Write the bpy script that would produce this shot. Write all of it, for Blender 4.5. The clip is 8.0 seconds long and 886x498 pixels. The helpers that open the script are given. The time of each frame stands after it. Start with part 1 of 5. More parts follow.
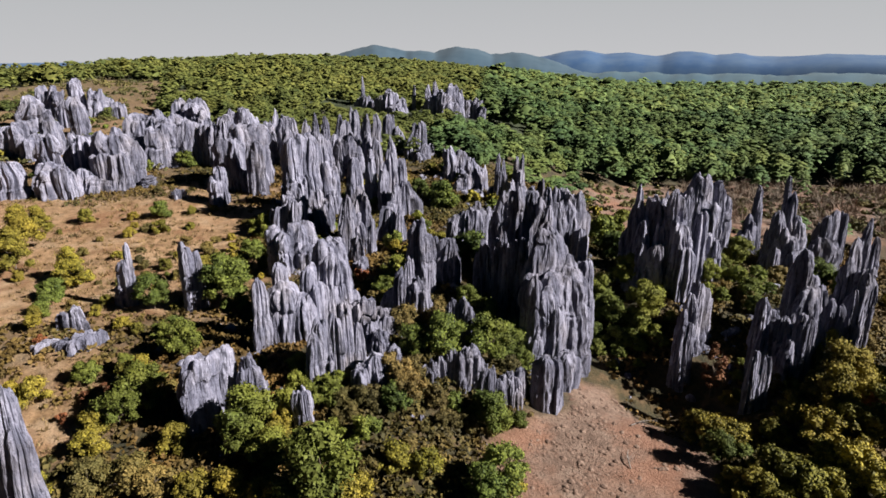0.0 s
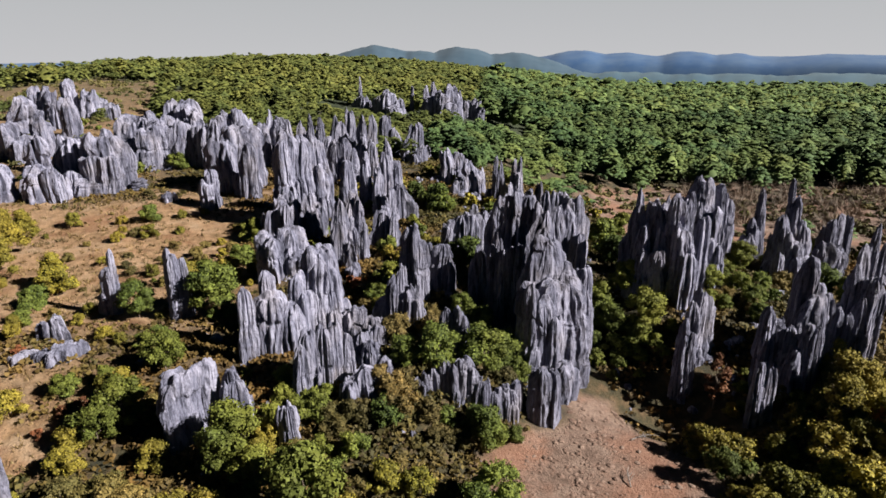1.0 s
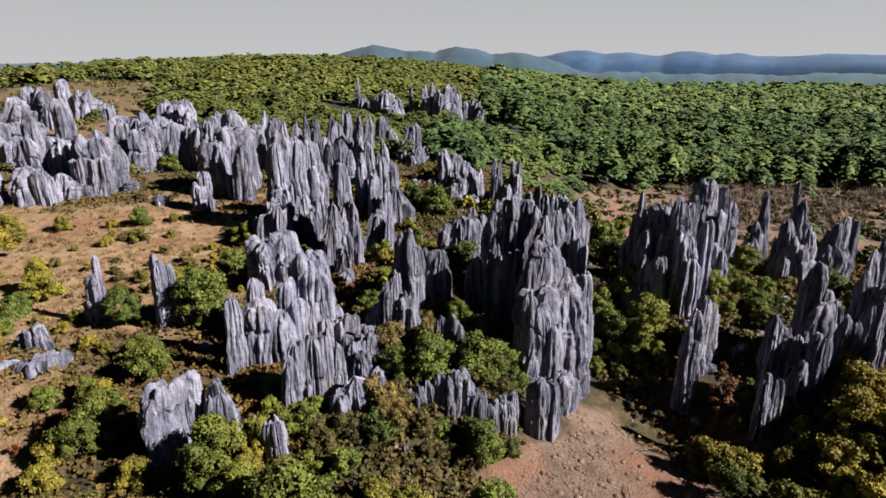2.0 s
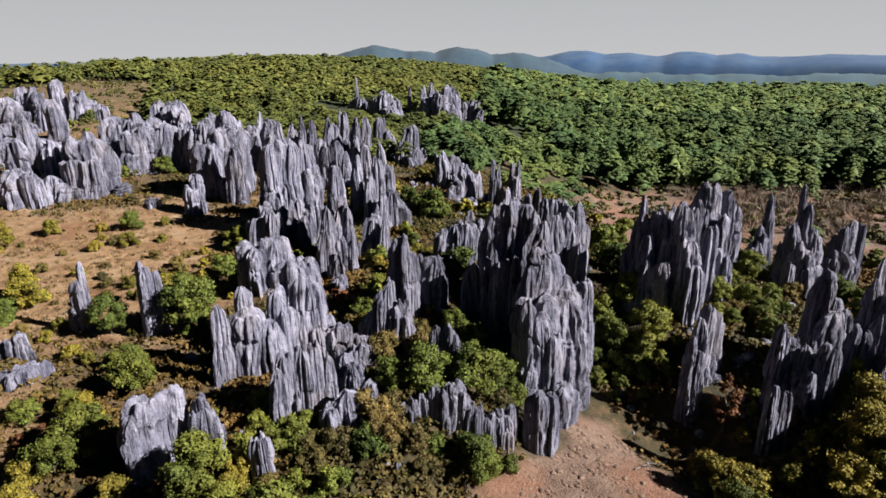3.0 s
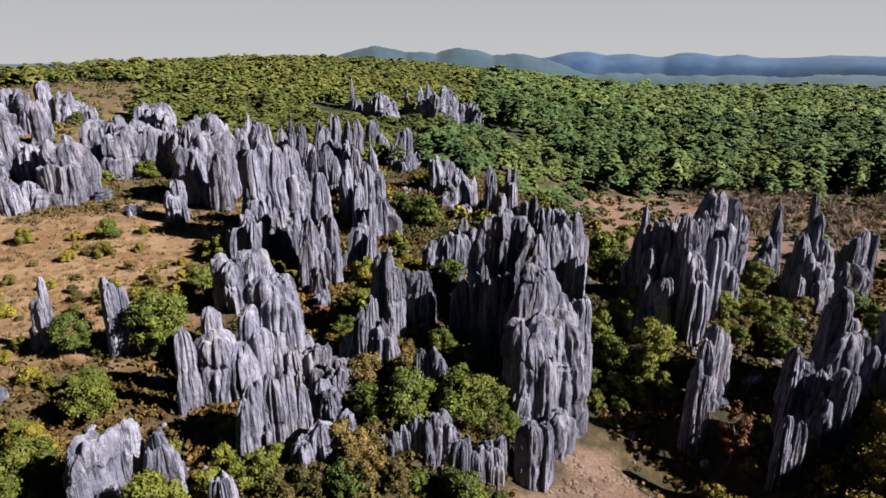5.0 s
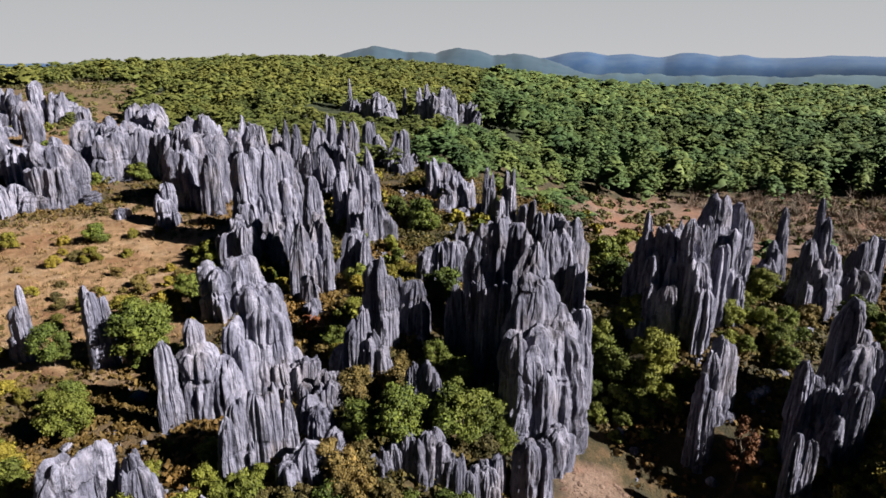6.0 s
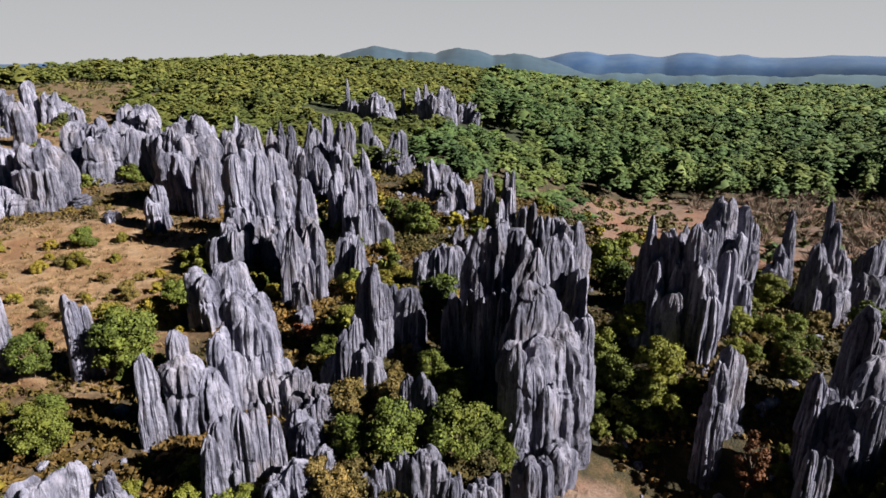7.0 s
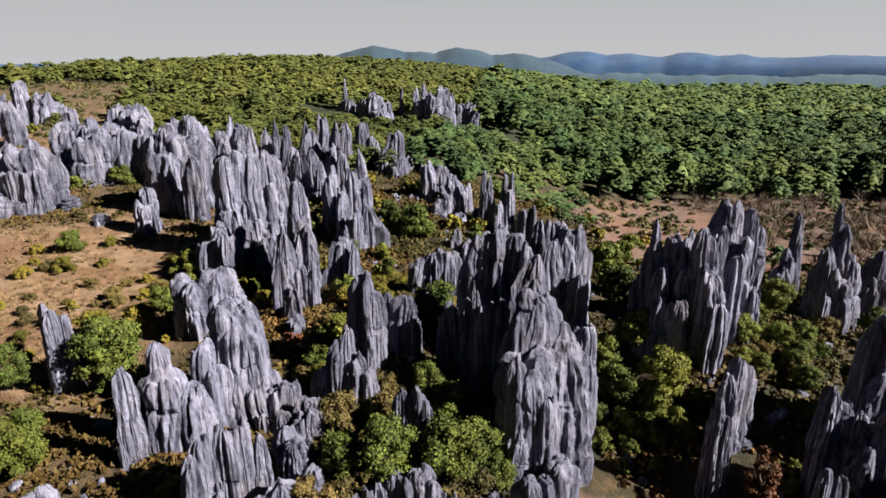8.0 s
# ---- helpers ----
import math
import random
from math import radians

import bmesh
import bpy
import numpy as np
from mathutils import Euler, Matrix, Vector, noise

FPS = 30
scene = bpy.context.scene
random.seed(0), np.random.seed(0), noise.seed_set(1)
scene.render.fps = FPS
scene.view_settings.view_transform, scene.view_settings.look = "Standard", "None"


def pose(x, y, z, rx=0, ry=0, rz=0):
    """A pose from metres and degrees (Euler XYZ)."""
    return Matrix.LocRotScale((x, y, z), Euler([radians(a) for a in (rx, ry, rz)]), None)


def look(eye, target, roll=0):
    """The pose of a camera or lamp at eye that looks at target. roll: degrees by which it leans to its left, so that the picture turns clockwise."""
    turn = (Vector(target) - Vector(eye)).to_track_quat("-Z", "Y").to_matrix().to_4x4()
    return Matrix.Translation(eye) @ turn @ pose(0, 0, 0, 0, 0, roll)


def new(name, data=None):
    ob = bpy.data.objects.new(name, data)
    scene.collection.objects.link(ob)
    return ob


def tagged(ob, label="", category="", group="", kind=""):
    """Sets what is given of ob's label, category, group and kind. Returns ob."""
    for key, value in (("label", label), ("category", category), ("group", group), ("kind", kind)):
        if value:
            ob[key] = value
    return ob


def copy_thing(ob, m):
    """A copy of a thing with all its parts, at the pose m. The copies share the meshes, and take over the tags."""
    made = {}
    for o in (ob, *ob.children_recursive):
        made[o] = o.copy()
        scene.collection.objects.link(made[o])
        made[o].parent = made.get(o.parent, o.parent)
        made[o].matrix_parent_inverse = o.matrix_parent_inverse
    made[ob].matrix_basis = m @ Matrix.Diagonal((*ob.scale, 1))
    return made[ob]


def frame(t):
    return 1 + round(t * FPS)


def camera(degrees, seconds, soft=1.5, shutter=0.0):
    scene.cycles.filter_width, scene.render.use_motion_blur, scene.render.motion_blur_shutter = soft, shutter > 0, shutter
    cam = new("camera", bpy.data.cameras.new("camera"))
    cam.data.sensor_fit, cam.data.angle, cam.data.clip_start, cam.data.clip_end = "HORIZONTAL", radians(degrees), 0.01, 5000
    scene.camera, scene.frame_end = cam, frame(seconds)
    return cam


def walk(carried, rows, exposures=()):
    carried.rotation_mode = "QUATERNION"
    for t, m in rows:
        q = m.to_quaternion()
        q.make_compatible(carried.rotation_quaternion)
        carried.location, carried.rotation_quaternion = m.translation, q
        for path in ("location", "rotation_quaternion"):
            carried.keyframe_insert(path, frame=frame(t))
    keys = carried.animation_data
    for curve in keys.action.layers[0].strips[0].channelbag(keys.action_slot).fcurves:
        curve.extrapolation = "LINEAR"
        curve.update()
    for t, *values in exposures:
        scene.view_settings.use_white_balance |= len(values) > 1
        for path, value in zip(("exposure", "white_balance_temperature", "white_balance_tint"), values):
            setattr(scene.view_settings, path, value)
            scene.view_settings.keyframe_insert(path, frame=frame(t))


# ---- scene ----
cam = camera(74.7, 8.0, 1.6)
METRES, EYE, TILT, LEAN, TURN = 17.0, 35.0, -17.6, 0.0, 0.0
ROWS = [
    (0.0, 0.0, 0.0, 0.0, 0.0, 0.0, -0.0),
    (0.5, 0.0188, 0.0578, 0.0193, 0.01, 0.01, 0.02),
    (1.0, 0.0382, 0.1177, 0.0403, 0.02, 0.01, -0.0),
    (1.5, 0.0536, 0.171, 0.0575, 0.04, 0.0, 0.01),
    (3.0, 0.0939, 0.3346, 0.1112, 0.09, 0.03, -0.01),
    (3.5, 0.1095, 0.3879, 0.1283, 0.11, 0.02, -0.02),
    (4.0, 0.1285, 0.4466, 0.1483, 0.12, 0.09, -0.04),
    (4.5, 0.1482, 0.5015, 0.1674, 0.15, 0.1, -0.08),
    (6.0, 0.1958, 0.6836, 0.2288, 0.19, 0.11, -0.14),
    (6.5, 0.2051, 0.7418, 0.2445, 0.19, 0.1, -0.12),
    (7.0, 0.2141, 0.8049, 0.2608, 0.19, 0.11, -0.1),
    (7.5, 0.223, 0.863, 0.2757, 0.17, 0.11, -0.09),
    (8.0, 0.2322, 0.9252, 0.2926, 0.16, 0.1, -0.07),
]
walk(cam, [(t, pose(0, 0, EYE, TILT, LEAN, TURN) @ pose(METRES * x, METRES * y, METRES * z, 90 + pitch, roll, yaw)) for t, x, y, z, yaw, pitch, roll in ROWS])

# ---- sky, sun, exposure ----
SUN_TO = Vector((0.86, -0.24, 0.58)).normalized()      # towards the sun
SUN_EL = math.asin(SUN_TO.z)
scene.view_settings.exposure = 1.4
world = bpy.data.worlds.new("world")
scene.world = world
world.use_nodes = True
wn = world.node_tree
sky = wn.nodes.new("ShaderNodeTexSky")
sky.sky_type = "NISHITA"
sky.sun_disc = False
sky.sun_elevation = SUN_EL
sky.sun_rotation = math.atan2(SUN_TO.x, SUN_TO.y)
sky.air_density, sky.dust_density, sky.ozone_density = 0.1, 0.05, 1.0
haze = wn.nodes.new("ShaderNodeHueSaturation")
haze.inputs["Saturation"].default_value = 1.6
haze.inputs["Value"].default_value = 0.25
wn.links.new(sky.outputs[0], haze.inputs["Color"])
wn.links.new(haze.outputs[0], wn.nodes["Background"].inputs[0])
wn.nodes["Background"].inputs[1].default_value = 0.05
sun_data = bpy.data.lights.new("sun", "SUN")
sun_data.energy, sun_data.angle, sun_data.color = 5.0, radians(0.5), (1.0, 0.94, 0.87)
sun = new("sun", sun_data)
sun.matrix_world = look(SUN_TO * 100, (0, 0, 0))

# ---- noise, terrain, mesh helpers ----
def smooth(a):
    a = np.clip(a, 0, 1)
    return a * a * (3 - 2 * a)


def lattice(i, j, k):
    n = (i * 374761393 + j * 668265263 + k * 1274126177) & 0xFFFFFFFF
    n = ((n ^ (n >> 13)) * 1103515245) & 0xFFFFFFFF
    return ((n ^ (n >> 16)) & 0xFFFF) / 65535.0


def vnoise(x, y, z=0.0):
    """Smooth value noise from 0 to 1 on arrays."""
    x, y, z = np.broadcast_arrays(np.asarray(x, float), np.asarray(y, float), np.asarray(z, float))
    i, j, k = (np.floor(a).astype(np.int64) for a in (x, y, z))
    u, v, w = (smooth(a - np.floor(a)) for a in (x, y, z))
    total = 0.0
    for di, fu in ((0, 1 - u), (1, u)):
        for dj, fv in ((0, 1 - v), (1, v)):
            for dk, fw in ((0, 1 - w), (1, w)):
                total = total + lattice(i + di, j + dj, k + dk) * fu * fv * fw
    return total


def fbm(x, y, z=0.0, octaves=3):
    total, amp, size = 0.0, 0.5, 1.0
    for o in range(octaves):
        total = total + amp * vnoise(x * size + 17.3 * o, y * size, z * size)
        amp, size = amp * 0.5, size * 2.1
    return total / (1 - 0.5 ** octaves)


def ground(x, y):
    """Height of the terrain: a low valley floor to the right, a rocky shelf and a wooded hill to the left."""
    x, y = np.asarray(x, float), np.asarray(y, float)
    edge = 1.0 + 5.0 * smooth((y - 42) / 8) + 0.2 * np.maximum(y - 50, 0)
    wide = 1.9 + 0.09 * np.maximum(y - 45, 0)
    side = 1 / (1 + np.exp(-np.clip((edge - x) / wide, -30, 30)))
    shelf = 9.3 - 0.28 * np.clip(50 - y, 0, 20) + 8.2 * smooth((y - 50) / 85)
    yy = np.maximum(y, 60)
    far = smooth((y - 150) / 350)
    ridge = np.exp(-((x + (0.58 - 0.36 * far) * yy) / ((0.50 - 0.08 * far) * yy)) ** 2)
    shelf = shelf + 21 * (1 - np.exp(-np.maximum(y - 122, 0) / 170)) * ridge - 6 * smooth((y - 900) / 900)
    floor_z = 3.2 - 2.0 * smooth((y - 80) / 90)
    floor_z = floor_z + 4.5 * np.exp(-((x - 37) / 17) ** 2 - ((y - 72) / 13) ** 2)
    floor_z = floor_z - 3.4 * np.exp(-((x - 23.0) / 6) ** 2 - ((y - 51.5) / 4.4) ** 2)
    floor_z = floor_z + 4.2 * np.exp(-((x - 26) / 6.5) ** 2 - ((y - 68) / 5.5) ** 2) + 3.0 * np.exp(-((x - 46) / 9) ** 2 - ((y - 84) / 7) ** 2)
    floor_z = floor_z + 1.4 * np.exp(-((x - 27) / 4.5) ** 2 - ((y - 55.5) / 3.5) ** 2)
    floor_z = floor_z + 2.2 * np.exp(-((x - 37) / 8.5) ** 2 - ((y - 43) / 7.5) ** 2)
    z = floor_z + (shelf - floor_z) * side
    z = z + 4.4 * np.exp(-((x - 2) / 9) ** 2 - ((y - 67) / 8) ** 2) + 1.6 * np.exp(-((x + 15) / 10) ** 2 - ((y - 66) / 9) ** 2)
    bump = np.minimum(1.0, 0.35 + np.maximum(y - 60, 0) / 300)
    return z + bump * (fbm(x * 0.11, y * 0.11) - 0.5) * 2.2 + 0.25 * (vnoise(x * 0.7, y * 0.7) - 0.5)


def mesh_of(name, verts, faces, material, smooth_faces=False):
    """A mesh from arrays of vertices and of equal-sided faces (or a list of such arrays)."""
    if not isinstance(faces, list):
        faces = [faces]
    data = bpy.data.meshes.new(name)
    sizes = np.concatenate([np.full(len(f), f.shape[1], np.int32) for f in faces])
    loops = np.concatenate([f.ravel() for f in faces]).astype(np.int32)
    data.vertices.add(len(verts))
    data.vertices.foreach_set("co", np.asarray(verts, np.float32).ravel())
    data.loops.add(len(loops))
    data.loops.foreach_set("vertex_index", loops)
    data.polygons.add(len(sizes))
    data.polygons.foreach_set("loop_start", np.concatenate([[0], np.cumsum(sizes)[:-1]]).astype(np.int32))
    data.polygons.foreach_set("use_smooth", np.full(len(sizes), smooth_faces))
    data.materials.append(material)
    data.update(calc_edges=True)
    data.validate()
    return data


def joined(pieces):
    shift, vs, fs = 0, [], []
    for v, f in pieces:
        vs.append(v)
        fs.append(f + shift)
        shift += len(v)
    return np.concatenate(vs), np.concatenate(fs)


def part(name, data, parent, label=""):
    ob = new(name, data)
    ob.parent = parent
    return tagged(ob, label) if label else ob


# ---- materials ----
def material(name):
    m = bpy.data.materials.new(name)
    m.use_nodes = True
    nodes, links = m.node_tree.nodes, m.node_tree.links
    return m, nodes, links, nodes["Principled BSDF"]


def tex_noise(nodes, links, vector, scale, detail=4.0, rough=0.55, distortion=0.0):
    n = nodes.new("ShaderNodeTexNoise")
    n.inputs["Scale"].default_value, n.inputs["Detail"].default_value = scale, detail
    n.inputs["Roughness"].default_value, n.inputs["Distortion"].default_value = rough, distortion
    if vector is not None:
        links.new(vector, n.inputs["Vector"])
    return n.outputs["Fac"]


def ramp(nodes, links, fac, *stops):
    n = nodes.new("ShaderNodeValToRGB")
    while len(n.color_ramp.elements) < len(stops):
        n.color_ramp.elements.new(0.5)
    for e, (p, c) in zip(n.color_ramp.elements, stops):
        e.position, e.color = p, (*c, 1) if len(c) == 3 else c
    links.new(fac, n.inputs[0])
    return n.outputs[0]


def mixed(nodes, links, fac, a, b, mode="MIX"):
    n = nodes.new("ShaderNodeMix")
    n.data_type, n.blend_type = "RGBA", mode
    for slot, value in ((0, fac), (6, a), (7, b)):
        if isinstance(value, (int, float)):
            n.inputs[slot].default_value = value
        elif isinstance(value, tuple):
            n.inputs[slot].default_value = (*value, 1)
        else:
            links.new(value, n.inputs[slot])
    return n.outputs[2]


def stretched(nodes, links, sx, sy, sz):
    g = nodes.new("ShaderNodeNewGeometry")
    n = nodes.new("ShaderNodeMapping")
    n.inputs["Scale"].default_value = (sx, sy, sz)
    links.new(g.outputs["Position"], n.inputs["Vector"])
    return n.outputs[0]


def bumped(nodes, links, bsdf, height, strength, distance):
    n = nodes.new("ShaderNodeBump")
    n.inputs["Strength"].default_value, n.inputs["Distance"].default_value = strength, distance
    links.new(height, n.inputs["Height"])
    links.new(n.outputs[0], bsdf.inputs["Normal"])


def make_limestone():
    m, nodes, links, bsdf = material("limestone")
    streak = stretched(nodes, links, 1.0, 1.0, 0.16)
    plain = stretched(nodes, links, 1, 1, 1)
    runs = tex_noise(nodes, links, streak, 1.0, 5, 0.6, 0.3)
    fine = tex_noise(nodes, links, streak, 2.6, 4, 0.62, 0.5)
    blot = tex_noise(nodes, links, plain, 0.22, 4, 0.6)
    grain = tex_noise(nodes, links, plain, 2.6, 6, 0.7)
    c = ramp(nodes, links, runs, (0.32, (0.064, 0.066, 0.094)), (0.45, (0.140, 0.142, 0.194)), (0.60, (0.262, 0.260, 0.330)))
    dark = ramp(nodes, links, fine, (0.37, (0.10, 0.10, 0.13)), (0.47, (1, 1, 1)))
    c = mixed(nodes, links, 0.75, c, dark, "MULTIPLY")
    warm = ramp(nodes, links, blot, (0.52, (0, 0, 0)), (0.72, (1, 1, 1)))
    c = mixed(nodes, links, warm, c, mixed(nodes, links, 0.25, c, (0.290, 0.240, 0.200)))
    mood = ramp(nodes, links, tex_noise(nodes, links, plain, 0.045, 3, 0.5), (0.38, (0.72, 0.72, 0.74)), (0.60, (1.08, 1.08, 1.1)))
    c = mixed(nodes, links, 1.0, c, mood, "MULTIPLY")
    speck = ramp(nodes, links, grain, (0.34, (0.40, 0.40, 0.44)), (0.5, (1, 1, 1)))
    c = mixed(nodes, links, 0.6, c, speck, "MULTIPLY")
    links.new(c, bsdf.inputs["Base Color"])
    bsdf.inputs["Roughness"].default_value = 0.92
    bsdf.inputs["Specular IOR Level"].default_value = 0.25
    both = mixed(nodes, links, 0.4, fine, grain)
    bumped(nodes, links, bsdf, both, 1.0, 0.5)
    return m


def make_ground():
    m, nodes, links, bsdf = material("hill_ground")
    cover = nodes.new("ShaderNodeVertexColor")
    cover.layer_name = "cover"
    split = nodes.new("ShaderNodeSeparateColor")
    links.new(cover.outputs[0], split.inputs[0])
    plain = stretched(nodes, links, 1, 1, 1)
    big = tex_noise(nodes, links, plain, 0.12, 5, 0.6)
    mid = tex_noise(nodes, links, plain, 0.7, 5, 0.65)
    fine = tex_noise(nodes, links, plain, 4.0, 4, 0.7)
    scrub = ramp(nodes, links, mid, (0.35, (0.015, 0.016, 0.006)), (0.5, (0.040, 0.030, 0.009)), (0.66, (0.088, 0.054, 0.024)))
    dry = ramp(nodes, links, mid, (0.30, (0.105, 0.062, 0.027)), (0.45, (0.210, 0.124, 0.060)), (0.62, (0.300, 0.186, 0.102)))
    soil = ramp(nodes, links, mid, (0.32, (0.092, 0.056, 0.040)), (0.5, (0.148, 0.096, 0.072)), (0.68, (0.192, 0.134, 0.104)))
    red = ramp(nodes, links, big, (0.45, (0, 0, 0)), (0.62, (1, 1, 1)))
    soil = mixed(nodes, links, red, soil, mixed(nodes, links, 0.6, soil, (0.225, 0.100, 0.058)))
    woods = ramp(nodes, links, big, (0.35, (0.009, 0.016, 0.004)), (0.6, (0.022, 0.033, 0.007)))
    pale = ramp(nodes, links, tex_noise(nodes, links, plain, 0.28, 5, 0.6), (0.50, (0, 0, 0)), (0.66, (1, 1, 1)))
    dry = mixed(nodes, links, pale, dry, mixed(nodes, links, 0.65, dry, (0.340, 0.245, 0.160)))
    rusty = ramp(nodes, links, tex_noise(nodes, links, plain, 0.17, 4, 0.6, 0.6), (0.54, (0, 0, 0)), (0.66, (1, 1, 1)))
    dry = mixed(nodes, links, rusty, dry, mixed(nodes, links, 0.6, dry, (0.150, 0.062, 0.025)))
    c = mixed(nodes, links, split.outputs[0], scrub, dry)
    c = mixed(nodes, links, split.outputs[1], c, soil)
    c = mixed(nodes, links, split.outputs[2], c, woods)
    speck = ramp(nodes, links, fine, (0.3, (0.5, 0.48, 0.45)), (0.55, (1, 1, 1)))
    c = mixed(nodes, links, 0.75, c, speck, "MULTIPLY")
    links.new(c, bsdf.inputs["Base Color"])
    bsdf.inputs["Roughness"].default_value = 0.95
    bumped(nodes, links, bsdf, mixed(nodes, links, 0.5, mid, fine), 1.0, 0.35)
    return m


def make_leaf(name, dark, light, tint, tint_share=0.5):
    """Leaves that vary from clump to clump and from plant to plant."""
    m, nodes, links, bsdf = material(name)
    g = nodes.new("ShaderNodeNewGeometry")
    info = nodes.new("ShaderNodeObjectInfo")
    c = ramp(nodes, links, g.outputs["Random Per Island"], (0.0, dark), (0.85, light))
    plain = stretched(nodes, links, 1, 1, 1)
    patch = ramp(nodes, links, tex_noise(nodes, links, plain, 0.06, 3, 0.6), (0.42, (0, 0, 0)), (0.62, (1, 1, 1)))
    c = mixed(nodes, links, patch, c, mixed(nodes, links, tint_share, c, tint))
    shade = ramp(nodes, links, tex_noise(nodes, links, plain, 0.13, 4, 0.6), (0.36, (0.55, 0.6, 0.6)), (0.62, (1.3, 1.25, 1.2)))
    c = mixed(nodes, links, 1.0, c, shade, "MULTIPLY")
    own = ramp(nodes, links, info.outputs["Random"], (0.0, (0.7, 0.75, 0.7)), (1.0, (1.25, 1.15, 1.0)))
    c = mixed(nodes, links, 1.0, c, own, "MULTIPLY")
    links.new(c, bsdf.inputs["Base Color"])
    bsdf.inputs["Roughness"].default_value = 0.75
    bsdf.inputs["Specular IOR Level"].default_value = 0.25
    return m


def make_plain(name, a, b, scale, rough=0.9, bump=0.3):
    m, nodes, links, bsdf = material(name)
    plain = stretched(nodes, links, 1, 1, 1)
    n = tex_noise(nodes, links, plain, scale, 5, 0.65)
    links.new(ramp(nodes, links, n, (0.35, a), (0.65, b)), bsdf.inputs["Base Color"])
    bsdf.inputs["Roughness"].default_value = rough
    bumped(nodes, links, bsdf, n, bump, 0.2)
    return m


LIMESTONE = make_limestone()
GROUND = make_ground()
BARK = make_plain("bark", (0.06, 0.045, 0.035), (0.16, 0.12, 0.09), 6.0)
LEAF = {
    "green": make_leaf("broadleaf_foliage", (0.026, 0.043, 0.009), (0.128, 0.164, 0.032), (0.150, 0.142, 0.020), 0.5),
    "yellow": make_leaf("yellowing_foliage", (0.048, 0.050, 0.010), (0.215, 0.196, 0.028), (0.190, 0.135, 0.022), 0.5),
    "brown": make_leaf("dry_scrub_foliage", (0.052, 0.042, 0.014), (0.160, 0.120, 0.044), (0.105, 0.100, 0.026), 0.5),
    "rust": make_leaf("rust_foliage", (0.071, 0.026, 0.014), (0.162, 0.063, 0.031), (0.126, 0.059, 0.026), 0.4),
    "grey": make_leaf("bare_twigs", (0.110, 0.088, 0.078), (0.190, 0.152, 0.136), (0.150, 0.110, 0.088), 0.4),
}
PINE = make_leaf("pine_foliage", (0.040, 0.076, 0.030), (0.088, 0.142, 0.052), (0.122, 0.142, 0.036), 0.6)
HILL_PINE = make_leaf("hill_pine_foliage", (0.046, 0.064, 0.018), (0.098, 0.118, 0.032), (0.105, 0.105, 0.026), 0.5)
DRY_GRASS = make_leaf("dry_grass", (0.10, 0.065, 0.028), (0.25, 0.175, 0.09), (0.17, 0.10, 0.045), 0.5)
SLOPE_SCRUB = make_leaf("slope_scrub", (0.045, 0.048, 0.016), (0.135, 0.125, 0.045), (0.17, 0.125, 0.05), 0.5)
UNDERGROWTH = make_leaf("undergrowth", (0.020, 0.024, 0.007), (0.090, 0.074, 0.022), (0.130, 0.070, 0.023), 0.6)


# ---- ground: one sheet to the horizon ----
def bare_soil(x, y):
    n = fbm(x * 0.15, y * 0.15, 3.0) - 0.5
    foot = smooth(1.4 - np.hypot((x - 13.2) / 8.4, (y - 40.5) / 8.2) + 1.2 * n) * smooth((48.5 - y) / 2 + 2.5 * (x > 11))
    foot = np.maximum(foot, smooth(1.6 - 1.3 * np.hypot((x - 15.5) / 3.6, (y - 50) / 5.0) + n) * smooth((54.5 - y) / 1.5))
    field = smooth((x - 17 - 0.08 * y + 14 * n) / 9) * smooth((y - 100 + 20 * n) / 10) * smooth((168 + 0.12 * (x - 60) + 40 * n - y) / 12)
    return np.clip(np.maximum(smooth(foot * 1.6), field), 0, 1)


def dry_meadow(x, y):
    n = fbm(x * 0.09, y * 0.09, 7.0) - 0.5
    meadow = smooth((-17 - x - 0.12 * (y - 55) + 22 * n) / 8) * smooth((y - 46 + 24 * n) / 9) * smooth((112 + 40 * n - y) / 18)
    slope = 0.66 * smooth((-0.40 * y - x + 30 * n) / 14) * smooth((y - 105) / 10) * smooth((285 - y + 120 * n) / 40)
    near = smooth((-23 - x + 20 * n) / 6) * smooth((47 - y) / 6) * smooth(0.5 + 5 * n)
    return np.clip(np.maximum(np.maximum(meadow, slope), near), 0, 1)


def build_ground():
    gx = np.concatenate([-np.geomspace(150, 4600, 60)[::-1], np.arange(-148, 148.1, 1.6), np.geomspace(150, 4600, 60)])
    gy = np.concatenate([np.linspace(-900, -15, 14), np.arange(-10, 20, 3.0), np.arange(20, 132, 1.0), np.geomspace(133, 4700, 130)])
    x, y = np.meshgrid(gx, gy)
    z = ground(x, y)
    nx, ny = len(gx), len(gy)
    i = (np.arange(ny - 1)[:, None] * nx + np.arange(nx - 1)).ravel()
    faces = np.stack([i, i + 1, i + 1 + nx, i + nx], 1)
    data = mesh_of("ground", np.stack([x, y, z], -1).reshape(-1, 3), faces, GROUND, True)
    layer = data.color_attributes.new("cover", "FLOAT_COLOR", "POINT")
    x, y = x.ravel(), y.ravel()
    soil, dry = bare_soil(x, y), dry_meadow(x, y)
    woods = smooth((y - 150) / 60) * (1 - soil) * (1 - dry)
    layer.data.foreach_set("color", np.stack([dry, soil, woods, np.ones_like(x)], 1).astype(np.float32).ravel())
    return tagged(new("ground", data), "rolling ground of dry tan grass, reddish soil and scrub", "ground", kind="structure")


build_ground()


